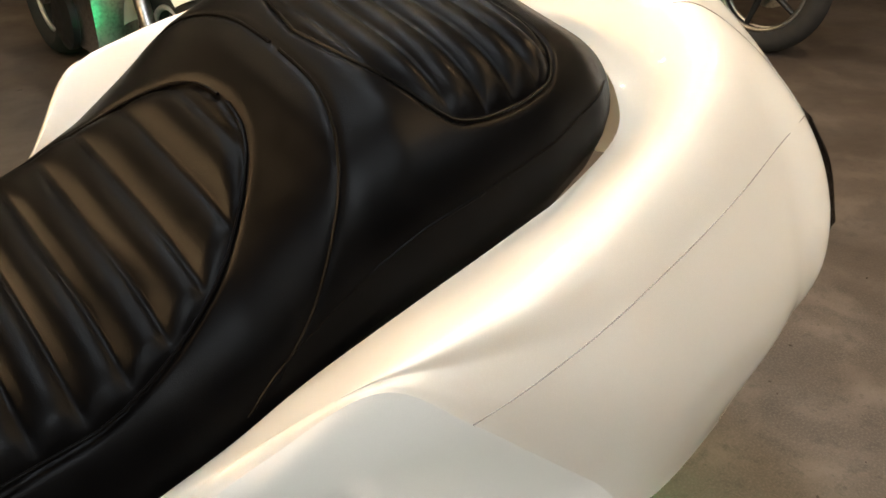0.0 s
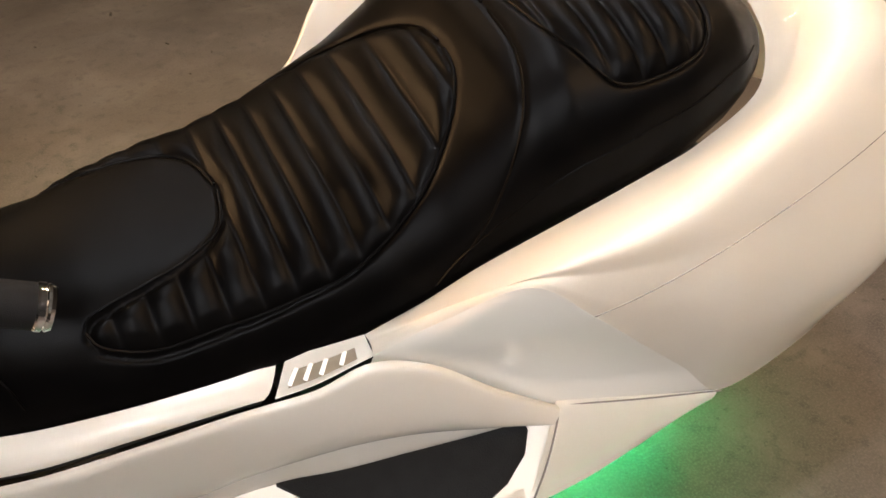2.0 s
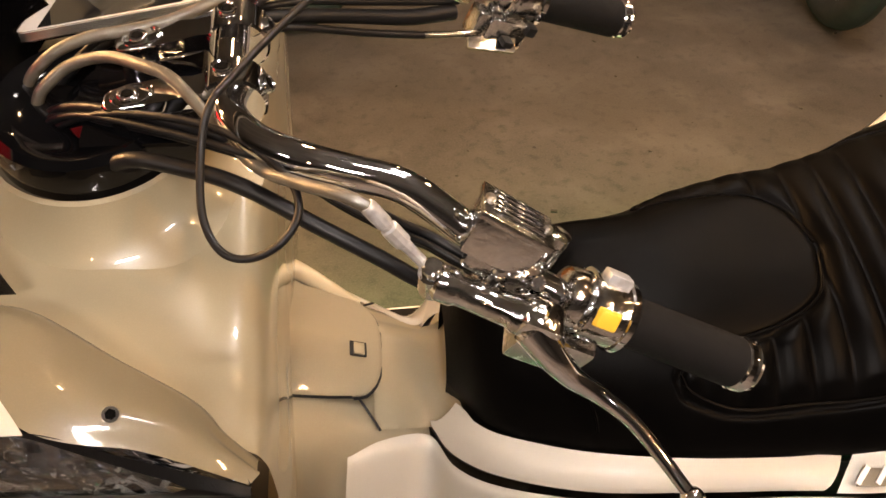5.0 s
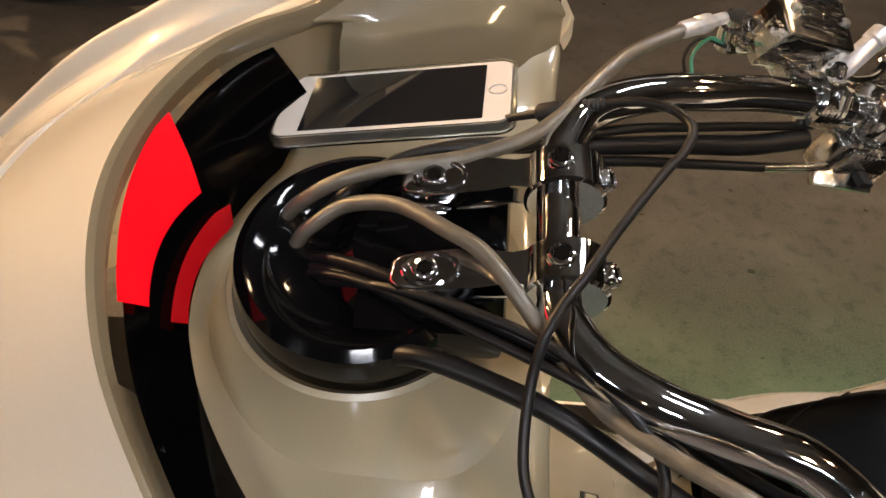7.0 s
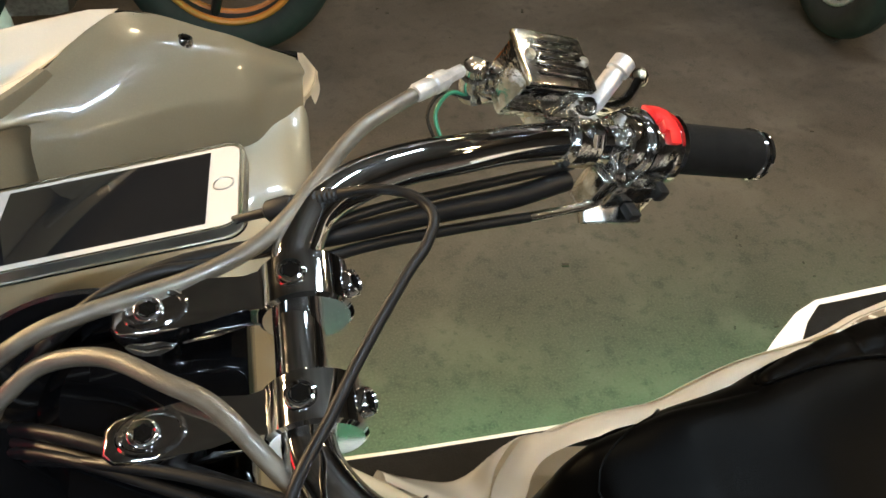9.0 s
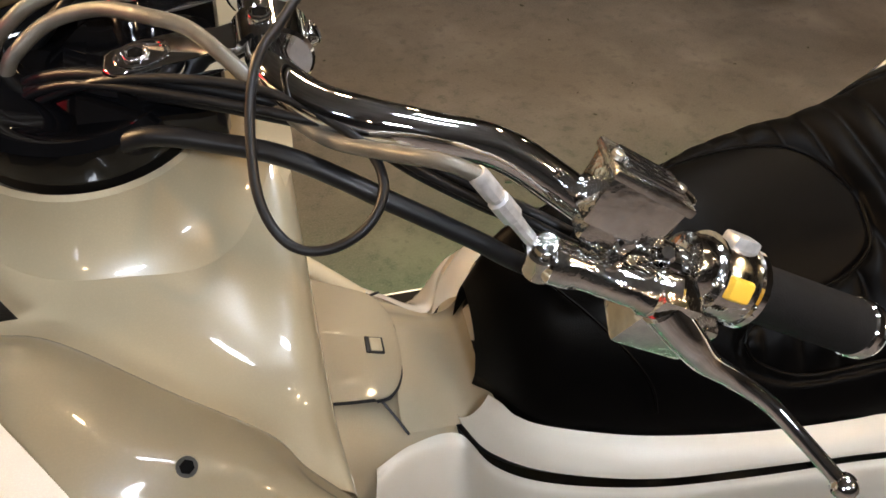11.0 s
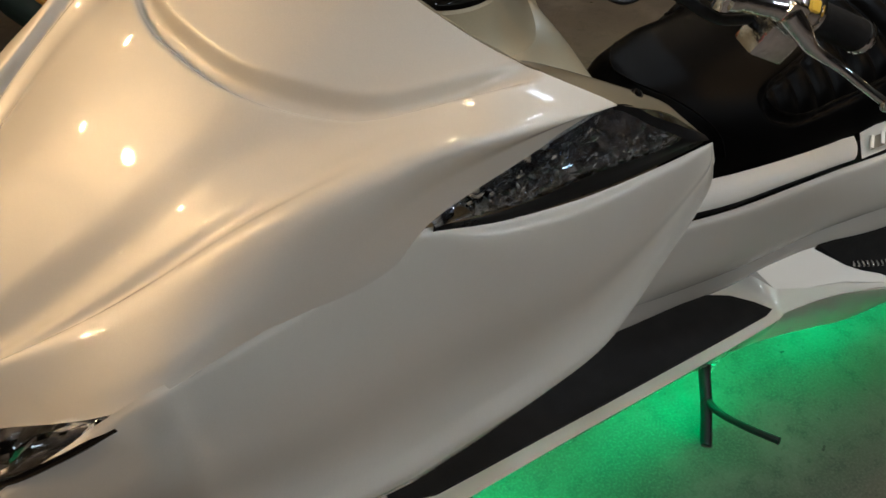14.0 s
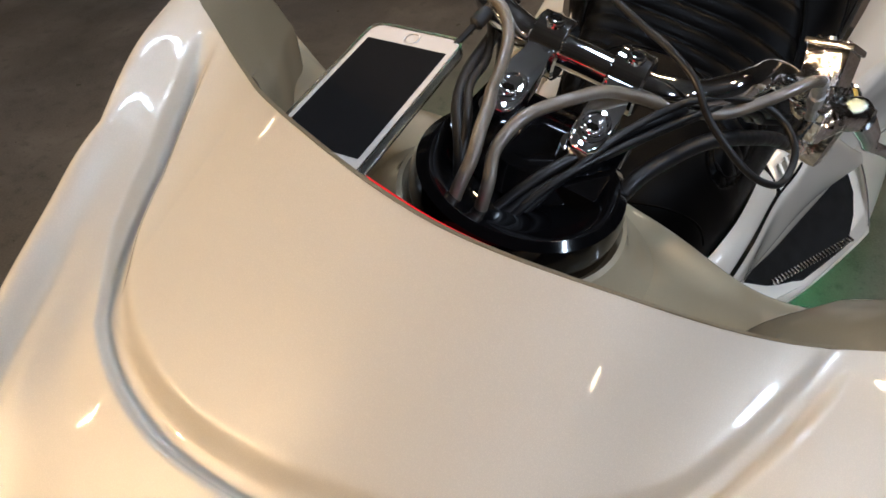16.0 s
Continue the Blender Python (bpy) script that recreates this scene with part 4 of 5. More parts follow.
# risers
for side in (-1, 1):
    y = 0.032 * side
    bm = bmesh.new()
    arm = [(-0.090, 0.006), (-0.085, 0.0105), (-0.075, 0.0130), (-0.057, 0.0125), (-0.042, 0.0095), (-0.025, 0.0095), (-0.008, 0.0125), (0.016, 0.0125), (0.022, 0.010)]
    slab(bm, [(x, y - w, 0.955 + 0.16 * (x + 0.07)) for x, w in arm] + [(x, y + w, 0.955 + 0.16 * (x + 0.07)) for x, w in arm[::-1]], 0.016)
    bmesh.ops.bevel(bm, geom=[e for e in bm.edges if all(len(f.verts) == 4 for f in e.link_faces) is False], offset=0.0028, segments=3, profile=0.5, affect="EDGES")
    lathe(bm, (0.004, y - 0.0135, 0.953), (0.004, y + 0.0135, 0.953), [(0, 0.0215), (0.06, 0.0235), (0.94, 0.0235), (1, 0.0215)], 32)
    lathe(bm, (-0.072, y, 0.905), (-0.072, y, 0.940), [(0, 0.017), (1, 0.017)], 24)
    rs = part("riser", bm, CHROME, scooter, "chrome handlebar riser clamp")
    for p, q, r in (((-0.071, y, 0.952), (-0.071, y, 0.958), 0.0075), ((-0.001, y, 0.970), (-0.001, y, 0.9795), 0.0075), ((0.023, y, 0.958), (0.030, y, 0.962), 0.0072)):
        a, b = Vector(p), Vector(q)
        if p[0] < -0.05:
            bm = bmesh.new()
            tube(bm, [(p[0] + 0.003 + 0.0145 * math.cos(w), y + 0.0098 * math.sin(w), 0.9555 + 0.0025 * math.cos(w)) for w in np.linspace(0, 2 * math.pi, 33)], 0.0016, 8, caps=False)
            part("collar", bm, CHROME, rs)
        bm = bmesh.new()
        lathe(bm, a, b, [(0, r), (0.6, r), (0.85, r * 0.96), (0.97, r * 0.86), (1, r * 0.74), (0.86, r * 0.60)], 24)
        bolt = part("bolt", bm, CHROME, rs)
        bm = bmesh.new()
        lathe(bm, b - (b - a) * 0.3, b - (b - a) * 0.10, [(0, r * 0.58), (1, r * 0.60)], 6)
        part("socket", bm, PIT, rs)

# hoses and cables along the bar
def line(name, pts, r, material, label="", nn=60, seg=16):
    bm = bmesh.new()
    tube(bm, pts, r, seg, smooth_n=nn)
    return part(name, bm, material, scooter, label)


line("brake_hose", [(0.094, -0.1565, 0.966), (0.077, -0.148, 0.970), (0.050, -0.128, 0.960), (0.022, -0.103, 0.950), (-0.002, -0.072, 0.952), (-0.022, -0.048, 0.961), (-0.04, -0.027, 0.966), (-0.06, -0.013, 0.965), (-0.09, 0.008, 0.957), (-0.12, 0.014, 0.946), (-0.14, 0.007, 0.934), (-0.15, 0.004, 0.922), (-0.165, 0.0, 0.885)], 0.0046, HOSE, "braided steel brake hose", 90)
line("brake_hose", [(0.080, 0.154, 0.967), (0.044, 0.132, 0.964), (0.016, 0.096, 0.965), (0.0, 0.073, 0.966), (-0.02, 0.058, 0.962), (-0.05, 0.047, 0.957), (-0.08, 0.040, 0.955), (-0.10, 0.033, 0.957), (-0.12, 0.028, 0.954), (-0.14, 0.022, 0.945), (-0.16, 0.020, 0.922), (-0.168, 0.012, 0.885)], 0.0046, HOSE, "braided steel brake hose", 90)
for a, b in (((0.0925, -0.156, 0.968), (0.128, -0.166, 0.916)), ((0.076, 0.151, 0.968), (0.110, 0.181, 0.955))):
    bm = bmesh.new()
    lathe(bm, a, b, [(0, 0.0048), (0.05, 0.0058), (0.30, 0.0058), (0.32, 0.0048), (0.36, 0.0048), (0.38, 0.0064), (0.62, 0.0064), (0.64, 0.0046), (0.8, 0.0042), (1, 0.0042)], 10)
    part("hose_fitting", bm, PALE, scooter)
for k, (o, z) in enumerate(((0.0, 0.0), (0.006, 0.005), (-0.005, 0.007), (0.008, -0.004))):
    line("cable", [(0.165, -0.150 + o, 0.880 + z), (0.136, -0.133 + o, 0.89 + z), (0.112, -0.130 + o, 0.905 + z), (0.074, -0.121 + o, 0.93 + z), (0.038, -0.101 + o, 0.948 + z), (0.011, -0.088 + o, 0.948 + z), (-0.042, -0.061 + o, 0.944 + z), (-0.109, -0.026 + o, 0.93 + z), (-0.15, -0.006 + o, 0.908), (-0.162, 0.0, 0.88)], 0.0040 if k < 2 else 0.0028, CABLE)
line("cable", [(0.185, 0.150, 0.876), (0.14, 0.132, 0.886), (0.09, 0.112, 0.905), (0.03, 0.086, 0.928), (-0.005, 0.077, 0.936), (-0.036, 0.0725, 0.938), (-0.062, 0.067, 0.939), (-0.092, 0.056, 0.938), (-0.122, 0.037, 0.931), (-0.15, 0.018, 0.905), (-0.165, 0.012, 0.88)], [0.0075, 0.0075, 0.0065, 0.0055, 0.0055, 0.0055, 0.0055, 0.005, 0.005, 0.0045], CABLE, "taped black wiring sleeve")
line("cable", [(0.19, 0.158, 0.882), (0.15, 0.144, 0.893), (0.10, 0.122, 0.912), (0.04, 0.094, 0.935), (-0.03, 0.066, 0.943), (-0.075, 0.058, 0.947), (-0.11, 0.041, 0.942), (-0.15, 0.022, 0.90)], 0.0032, CABLE)
# throttle cable with its bent metal end
line("throttle_cable", [(0.155, 0.128, 0.868), (0.10, 0.11, 0.888), (0.03, 0.078, 0.922), (-0.03, 0.055, 0.928), (-0.1, 0.04, 0.925)], 0.0036, CABLE)
line("cable_end", [(0.152, 0.127, 0.869), (0.18, 0.135, 0.862), (0.200, 0.141, 0.858), (0.214, 0.150, 0.858)], 0.0034, DULL_CHROME, "bent metal cable end", 20)
line("cable", [(0.205, -0.17, 0.86), (0.16, -0.166, 0.868), (0.126, -0.158, 0.885), (0.102, -0.150, 0.90), (0.058, -0.132, 0.92), (0.009, -0.106, 0.935), (-0.03, -0.087, 0.935), (-0.075, -0.071, 0.93), (-0.11, -0.062, 0.895), (-0.115, -0.06, 0.87)], 0.0060, CABLE, "taped black wiring sleeve")
GREEN_WIRE = mat("green_wire", (0.02, 0.16, 0.09), 0.4)
line("wire", [(0.118, 0.182, 0.930), (0.105, 0.180, 0.938), (0.094, 0.170, 0.930), (0.098, 0.155, 0.915)], 0.0013, GREEN_WIRE, "thin green wire", 20, 12)
line("wire", [(0.118, 0.180, 0.931), (0.100, 0.182, 0.936), (0.089, 0.171, 0.928), (0.095, 0.155, 0.913)], 0.0013, CABLE, "", 20, 6)

# turn lamps in the shoulders
LENS = clear("smoked_lens", (0.50, 0.58, 0.68), 0.02)
LAMP_TOP = [(-0.252, -0.260, 0.852), (-0.18, -0.2685, 0.896), (-0.108, -0.275, 0.936), (-0.05, -0.284, 0.908), (0.012, -0.292, 0.872)]
LAMP_LOW = [(-0.252, -0.261, 0.850), (-0.19, -0.274, 0.846), (-0.12, -0.285, 0.852), (-0.05, -0.292, 0.862), (0.012, -0.293, 0.870)]
secs = [[a, tuple((np.array(a) + np.array(b)) / 2 + np.array([0, -0.006, 0])), b] for a, b in zip(LAMP_TOP, LAMP_LOW)]
g = loft(secs, 40, 10)
depth = np.minimum(1, np.linspace(0, 4, 40) * np.linspace(4, 0, 40))
back = loft(secs, 44, 13) + np.array([0, 0.018, -0.002]) * depth[np.linspace(0, 39, 44).astype(int), None, None]
rng = np.random.default_rng(4)
back[2:-2, 1:-1] += rng.normal(0, 0.0022, back[2:-2, 1:-1].shape) * np.linspace(1.6, 0, 40).clip(0, 1)[:, None, None]
bm = bmesh.new()
add_grid(bm, back)
DARK_CHROME = mat("dark_reflector", (0.70, 0.76, 0.86), 0.04, metal=1.0, dirt=0.75, dirt_scale=55)
lamp = part("turn_lamp", bm, DARK_CHROME, scooter, "smoked turn lamp with a faceted reflector", smooth=False)
for f, j, rad in ((0.14, 5, 0.004), (0.22, 5, 0.006), (0.30, 4, 0.006), (0.33, 7, 0.005), (0.40, 4, 0.007), (0.43, 7, 0.006), (0.50, 3, 0.007), (0.52, 6, 0.007), (0.60, 4, 0.007), (0.66, 5, 0.006)):
    i = int(f * 39)
    p = Vector(g[i, j]) + Vector((0, 0.010, 0))
    bm = bmesh.new()
    lathe(bm, p, p + Vector((0, -0.006, 0)), [(0, rad), (0.45, rad), (0.8, rad * 0.75), (1, rad * 0.35)], 10)
    part("bulb", bm, CHROME, lamp, smooth=False)
bm = bmesh.new()
add_grid(bm, g)
ln = part("lens", bm, LENS, lamp, thick=0.0015)
ln.visible_shadow = False
# black bezel over the lens: a band along its foot that widens to the rear, and a strip down its rear edge
fine = loft(secs, 90, 30)
outer, rows = np.array([0, -0.0022, 0.0008]), []
for k in range(90):
    u = k / 89
    top = float(np.interp(u, [0, 0.2, 0.45, 0.6, 0.72, 0.82, 0.86, 1], [0.86, 0.88, 0.80, 0.74, 0.66, 0.50, 0.34, 0.30]))
    line_k = fine[k]
    rows.append([np.array([np.interp(v, np.linspace(0, 1, 30), line_k[:, c]) for c in range(3)]) + outer for v in np.linspace(top, 1.0, 6)] + [fine[k][-1] + np.array([0, -0.0025, -0.007])])
bm = bmesh.new()
add_grid(bm, np.array(rows))
part("lamp_trim", bm, SATIN_BLACK, lamp, thick=0.0015)
rows = []
for k in range(46, 90):
    u = k / 89
    low = float(np.interp(u, [0.5, 0.6, 0.72, 0.82, 0.86, 1], [0.03, 0.10, 0.15, 0.24, 0.35, 0.35]))
    rows.append([np.array([np.interp(v, np.linspace(0, 1, 30), fine[k][:, c]) for c in range(3)]) + outer for v in np.linspace(0.0, low, 4)])
bm = bmesh.new()
add_grid(bm, np.array(rows))
part("lamp_trim", bm, BLACK, lamp, thick=0.0015)
right = mirrored(lamp)
for c in list(lamp.children):
    o = mirrored(c, right)
    if c.name.startswith("lens"):
        o.visible_shadow = False

# headlights under the nose
H_TOP = [(-0.522, -0.238, 0.722), (-0.547, -0.212, 0.712), (-0.592, -0.170, 0.664), (-0.645, -0.120, 0.613), (-0.68, -0.07, 0.60)]
H_LOW = [(-0.524, -0.242, 0.717), (-0.576, -0.220, 0.668), (-0.632, -0.184, 0.607), (-0.68, -0.13, 0.565), (-0.71, -0.08, 0.555)]
out = np.array([-0.5, -0.55, 0.66])


def head_surface(lift, shrink=0.0):
    rows = []
    for k, (a, b) in enumerate(zip(H_TOP, H_LOW)):
        a, b = np.array(a), np.array(b)
        a, b = a + shrink * (b - a), b + shrink * (a - b)
        rows.append([a + out * 0.003 * min(1, k), (a + b) / 2 + out * lift * min(1, k), b + out * 0.003 * min(1, k)])
    return loft(rows, 26, 10)


bm = bmesh.new()
add_grid(bm, head_surface(0.013))
hl = part("headlight", bm, clear("clear_lens", (0.85, 0.9, 0.97)), scooter, "glossy headlight lens with a lit white lamp")
hl.visible_shadow = False
bm = bmesh.new()
gg = head_surface(0.005, 0.05)[::2, ::2]
gg[1:-1, 1:-1] += rng.normal(0, 0.002, gg[1:-1, 1:-1].shape)
add_grid(bm, gg)
part("reflector", bm, CHROME, hl, smooth=False)
bm = bmesh.new()
lo_edge = np.array([p for p in cr(H_LOW, 24)]) + out * 0.004
tube(bm, lo_edge, 0.004, 8)
part("lamp_trim", bm, GLOSS_BLACK, hl)
bm = bmesh.new()
block(bm, frame_at((-0.682, -0.098, 0.592), (-0.04, 0.06, 0.0), out), (0.05, 0.030, 0.006), 0.002)
part("led_lamp", bm, glow("white_headlamp", (0.85, 0.93, 1.0), 7), hl)
hr = mirrored(hl)
hr.visible_shadow = False
for c in list(hl.children):
    mirrored(c, hr)

# fuel lid and latch on the tunnel
def lid_shape(grow, lift):
    out = []
    for k in np.linspace(-1, 1, 41):
        yy = 0.063 * k * grow - 0.014
        w = abs(k)
        x = 0.062 + 0.034 * math.sqrt(max(0, 1 - w**2.6)) + (grow - 1) * 0.06
        a = np.array([-0.034, yy + 0.014 * k, 0.618 - 0.012 * w])
        b = np.array([x, yy, 0.541 + (0.095 - x) * 0.55 - 0.010 * w * w])
        out.append([a + np.array([0, 0, lift]), a * 0.6 + b * 0.4 + np.array([0, 0, lift - 0.004]), a * 0.25 + b * 0.75 + np.array([0, 0, lift - 0.003]), b + np.array([0, 0, lift]), b + np.array([0.0015, 0, lift - 0.004])])
    return out
bm = bmesh.new()
add_grid(bm, loft(lid_shape(1.0, 0.0055), 60, 20))
lidob = part("fuel_lid", bm, SHADED_PALE_CREAM, scooter, "off-white fuel lid with a small latch", thick=0.003, raw=True)
bm = bmesh.new()
add_grid(bm, loft(lid_shape(1.022, 0.0012), 60, 20))
part("lid_gap", bm, BLACK, lidob, raw=True)
# rolled far edge of the tunnel beside the lid
bm = bmesh.new()
tube(bm, [(-0.03, 0.078, 0.610), (0.01, 0.070, 0.585), (0.045, 0.060, 0.556), (0.074, 0.052, 0.536)], [0.012, 0.011, 0.010, 0.006], 14, smooth_n=20)
part("edge_roll", bm, SHADED_PALE_CREAM, scooter, raw=True)
for y0, y1 in ((-0.070, -0.106), (0.040, 0.060)):
    bm = bmesh.new()
    tube(bm, [(0.068, y0, 0.541), (0.080, (y0 + y1) / 2, 0.534), (0.092, y1, 0.523)], 0.0015, 8, smooth_n=10)
    part("gap", bm, BLACK, lidob, raw=True)
bm = bmesh.new()
block(bm, frame_at((0.0735, -0.022, 0.5585), (0.03, 0, -0.014)), (0.013, 0.015, 0.004), 0.0015)
part("latch", bm, SHADED_CREAM, lidob)
bm = bmesh.new()
block(bm, frame_at((0.0725, -0.022, 0.5580), (0.03, 0, -0.014)), (0.020, 0.018, 0.003), 0.001)
part("latch_recess", bm, BLACK, lidob)

# side stand, underbody and wheels
stand = tagged(new("side_stand"), kind="")
stand.parent = scooter
bm = bmesh.new()
tube(bm, [(0.380, -0.262, 0.20), (0.373, -0.275, 0.16), (0.354, -0.318, 0.125), (0.328, -0.366, 0.086), (0.321, -0.374, 0.082)], [0.012, 0.011, 0.0105, 0.010, 0.009], 14, smooth_n=24)
part("leg", bm, BLACK, stand)
bm = bmesh.new()
tube(bm, [(0.354, -0.318, 0.128), (0.348, -0.352, 0.140), (0.358, -0.40, 0.16), (0.375, -0.446, 0.178)], 0.0065, 10, smooth_n=20)
part("toe_bar", bm, BLACK, stand)
bm = bmesh.new()
tube(bm, [(0.402 + 0.008 * math.cos(a), -0.270 + 0.008 * math.sin(a), 0.205 - 0.004 * a / 2) for a in np.linspace(0, 44, 160)], 0.0016, 6)
part("spring", bm, STEEL, stand)
bm = bmesh.new()
block(bm, pose(0.20, 0, 0.26), (1.0, 0.40, 0.10), 0.03)
block(bm, pose(0.95, 0, 0.36), (0.7, 0.34, 0.2), 0.04)
block(bm, pose(-0.38, 0, 0.45), (0.3, 0.26, 0.3), 0.04)
part("underbody", bm, BLACK, scooter)
bm = bmesh.new()
slab(bm, [(-0.42, -0.27, 0.25), (0.60, -0.27, 0.25), (0.80, -0.33, 0.29), (1.45, -0.33, 0.42), (1.45, 0.33, 0.42), (0.80, 0.33, 0.29), (0.60, 0.27, 0.25), (-0.42, 0.27, 0.25)], 0.012)
part("belly_pan", bm, BLACK, scooter)


def wheel(x, r, w):
    bm = bmesh.new()
    lathe(bm, (x, -w / 2, r), (x, w / 2, r), [(0, r * 0.62), (0.02, r * 0.8), (0.12, r * 0.93), (0.3, r * 0.99), (0.5, r), (0.7, r * 0.99), (0.88, r * 0.93), (0.98, r * 0.8), (1, r * 0.62)], 48)
    t = part("tyre", bm, TYRE, scooter)
    bm = bmesh.new()
    lathe(bm, (x, -w * 0.52, r), (x, w * 0.52, r), [(0, r * 0.2), (0.1, r * 0.6), (0.9, r * 0.6), (1, r * 0.2)], 32)
    part("rim", bm, STEEL, t)


wheel(-0.47, 0.24, 0.11)
wheel(1.05, 0.235, 0.13)

# ---- phone on the dash, in its clear case, with a charging cable ----
phone_m = pose(0, 0, 0, LEAN, 0, 0)
B0, B1 = Vector((-0.0258, 0.1669, 0.9241)), Vector((-0.0271, 0.0835, 0.9458))
across = (B0 - B1).normalized()
along = Vector((-0.154, -0.0032, -0.0241))
along = (along - across * along.dot(across)).normalized()
nrm = along.cross(across).normalized()
if nrm.z < 0:
    nrm = -nrm
pm = Matrix((along, across, nrm)).transposed().to_4x4()
pm.translation = (B0 + B1) / 2 + along * 0.080 - nrm * 0.003
phone = tagged(new("phone"), "white smartphone in a clear gel case lying on the dash", "phone")
phone.matrix_world = phone_m @ pm
WHITE_GLASS = mat("white_glass", (0.56, 0.53, 0.50), 0.08, coat=0.6)
SCREEN = mat("dark_screen", (0.01, 0.01, 0.011), 0.06, coat=0.6)
SILVER = mat("silver_case", (0.6, 0.6, 0.6), 0.28, metal=1.0)
GEL = clear("gel_case", (0.85, 0.85, 0.8), 0.12)


def rounded(w, h, r, z, n=6):
    out = []
    for cx, cy, a0 in ((w / 2 - r, h / 2 - r, 0), (-w / 2 + r, h / 2 - r, 90), (-w / 2 + r, -h / 2 + r, 180), (w / 2 - r, -h / 2 + r, 270)):
        for k in range(n + 1):
            a = radians(a0 + 90 * k / n)
            out.append((cx + r * math.cos(a), cy + r * math.sin(a), z))
    return out


bm = bmesh.new()
slab(bm, rounded(0.1585, 0.078, 0.010, 0.003), 0.0065)
part("body", bm, SILVER, phone)
bm = bmesh.new()
slab(bm, rounded(0.1565, 0.0762, 0.009, 0.0036), 0.0005)
part("front_glass", bm, WHITE_GLASS, phone)
bm = bmesh.new()
slab(bm, rounded(0.1215, 0.0684, 0.0005, 0.0040), 0.0003)
part("screen", bm, SCREEN, phone)
bm = bmesh.new()
tube(bm, [(-0.0695 + 0.0058 * math.cos(a), 0.0058 * math.sin(a), 0.0038) for a in np.linspace(0, 2 * math.pi, 33)], 0.0005, 6, caps=False)
part("home_button", bm, SILVER, phone)
bm = bmesh.new()
slab(bm, rounded(0.163, 0.082, 0.012, -0.0037), 0.0015)
o, i = rounded(0.163, 0.082, 0.012, 0.0042), rounded(0.159, 0.0785, 0.0103, 0.0042)
vo, vi, wo, wi = ([bm.verts.new((x, y, z)) for x, y, z in ring] for ring in (o, i, [(x, y, -0.0037) for x, y, z in o], [(x, y, -0.0037) for x, y, z in i]))
for k in range(len(o)):
    j = (k + 1) % len(o)
    bm.faces.new((vo[k], vo[j], vi[j], vi[k]))
    bm.faces.new((wo[k], wo[j], vo[j], vo[k]))
    bm.faces.new((vi[k], vi[j], wi[j], wi[k]))
gel = part("gel_case", bm, GEL, phone)
gel.visible_shadow = False

cable = tagged(new("charging_cable"), "black charging cable looped over the handlebar", "cable")
cable.matrix_world = phone_m
pl = Vector((-0.0275, 0.0915, 0.9435))
bm = bmesh.new()
pe = Vector((0.0260, 0.0795, 0.9725))
dirp = (pe - pl).normalized()
reach = (pe - pl).length
lathe(bm, pl - dirp * 0.004, pl + dirp * reach * 0.3, [(0, 0.0024), (0.9, 0.0028), (1, 0.0034)], 14)
lathe(bm, pl + dirp * reach * 0.28, pl + dirp * reach * 0.55, [(0, 0.0040), (0.12, 0.0060), (0.85, 0.0062), (1, 0.0048)], 18)
lathe(bm, pl + dirp * reach * 0.54, pe, [(k / 20, (0.0058 - 0.0020 * k / 20) * (1.0 if k % 2 else 0.80)) for k in range(21)], 14)
part("plug", bm, BLACK, cable)
bm = bmesh.new()
tube(bm, [pe - dirp * 0.002, (0.045, 0.0735, 0.981), (0.062, 0.064, 0.985), (0.070, 0.050, 0.986), (0.064, 0.033, 0.986), (0.052, 0.017, 0.986), (0.027, -0.021, 0.986), (0.010, -0.050, 0.986), (-0.006, -0.075, 0.982), (-0.014, -0.098, 0.962), (-0.015, -0.133, 0.94), (-0.004, -0.156, 0.93), (0.015, -0.164, 0.93), (0.037, -0.16, 0.94), (0.049, -0.141, 0.95), (0.039, -0.115, 0.958), (0.0, -0.08, 0.962), (-0.05, -0.055, 0.956), (-0.1, -0.035, 0.94), (-0.155, -0.01, 0.90)], 0.0028, 14, smooth_n=220)
part("cord", bm, CABLE, cable)

# ---- the garage floor and walls ----
CONCRETE = bpy.data.materials.new("worn_concrete")
CONCRETE.use_nodes = True
nt = CONCRETE.node_tree
pb = nt.nodes["Principled BSDF"]
tc = nt.nodes.new("ShaderNodeTexCoord")


def tex(kind, scale, out, detail=8.0, warp=0.0):
    n = nt.nodes.new(kind)
    n.inputs["Scale"].default_value = scale
    if kind == "ShaderNodeTexNoise":
        n.inputs["Detail"].default_value = detail
        n.inputs["Distortion"].default_value = warp
    nt.links.new(tc.outputs["Object"], n.inputs["Vector"])
    return n.outputs[out]


def ramp(fac, lo, hi, a, b):
    r = nt.nodes.new("ShaderNodeMapRange")
    for k, v in enumerate((lo, hi, a, b)):
        r.inputs[k + 1].default_value = v
    nt.links.new(fac, r.inputs[0])
    return r.outputs[0]


def blend(fac, a, b):
    x = nt.nodes.new("ShaderNodeMix")
    x.data_type = "RGBA"
    nt.links.new(fac, x.inputs[0])
    for sock, v in ((x.inputs[6], a), (x.inputs[7], b)):
        if isinstance(v, tuple):
            sock.default_value = (*v, 1)
        else:
            nt.links.new(v, sock)
    return x.outputs[2]


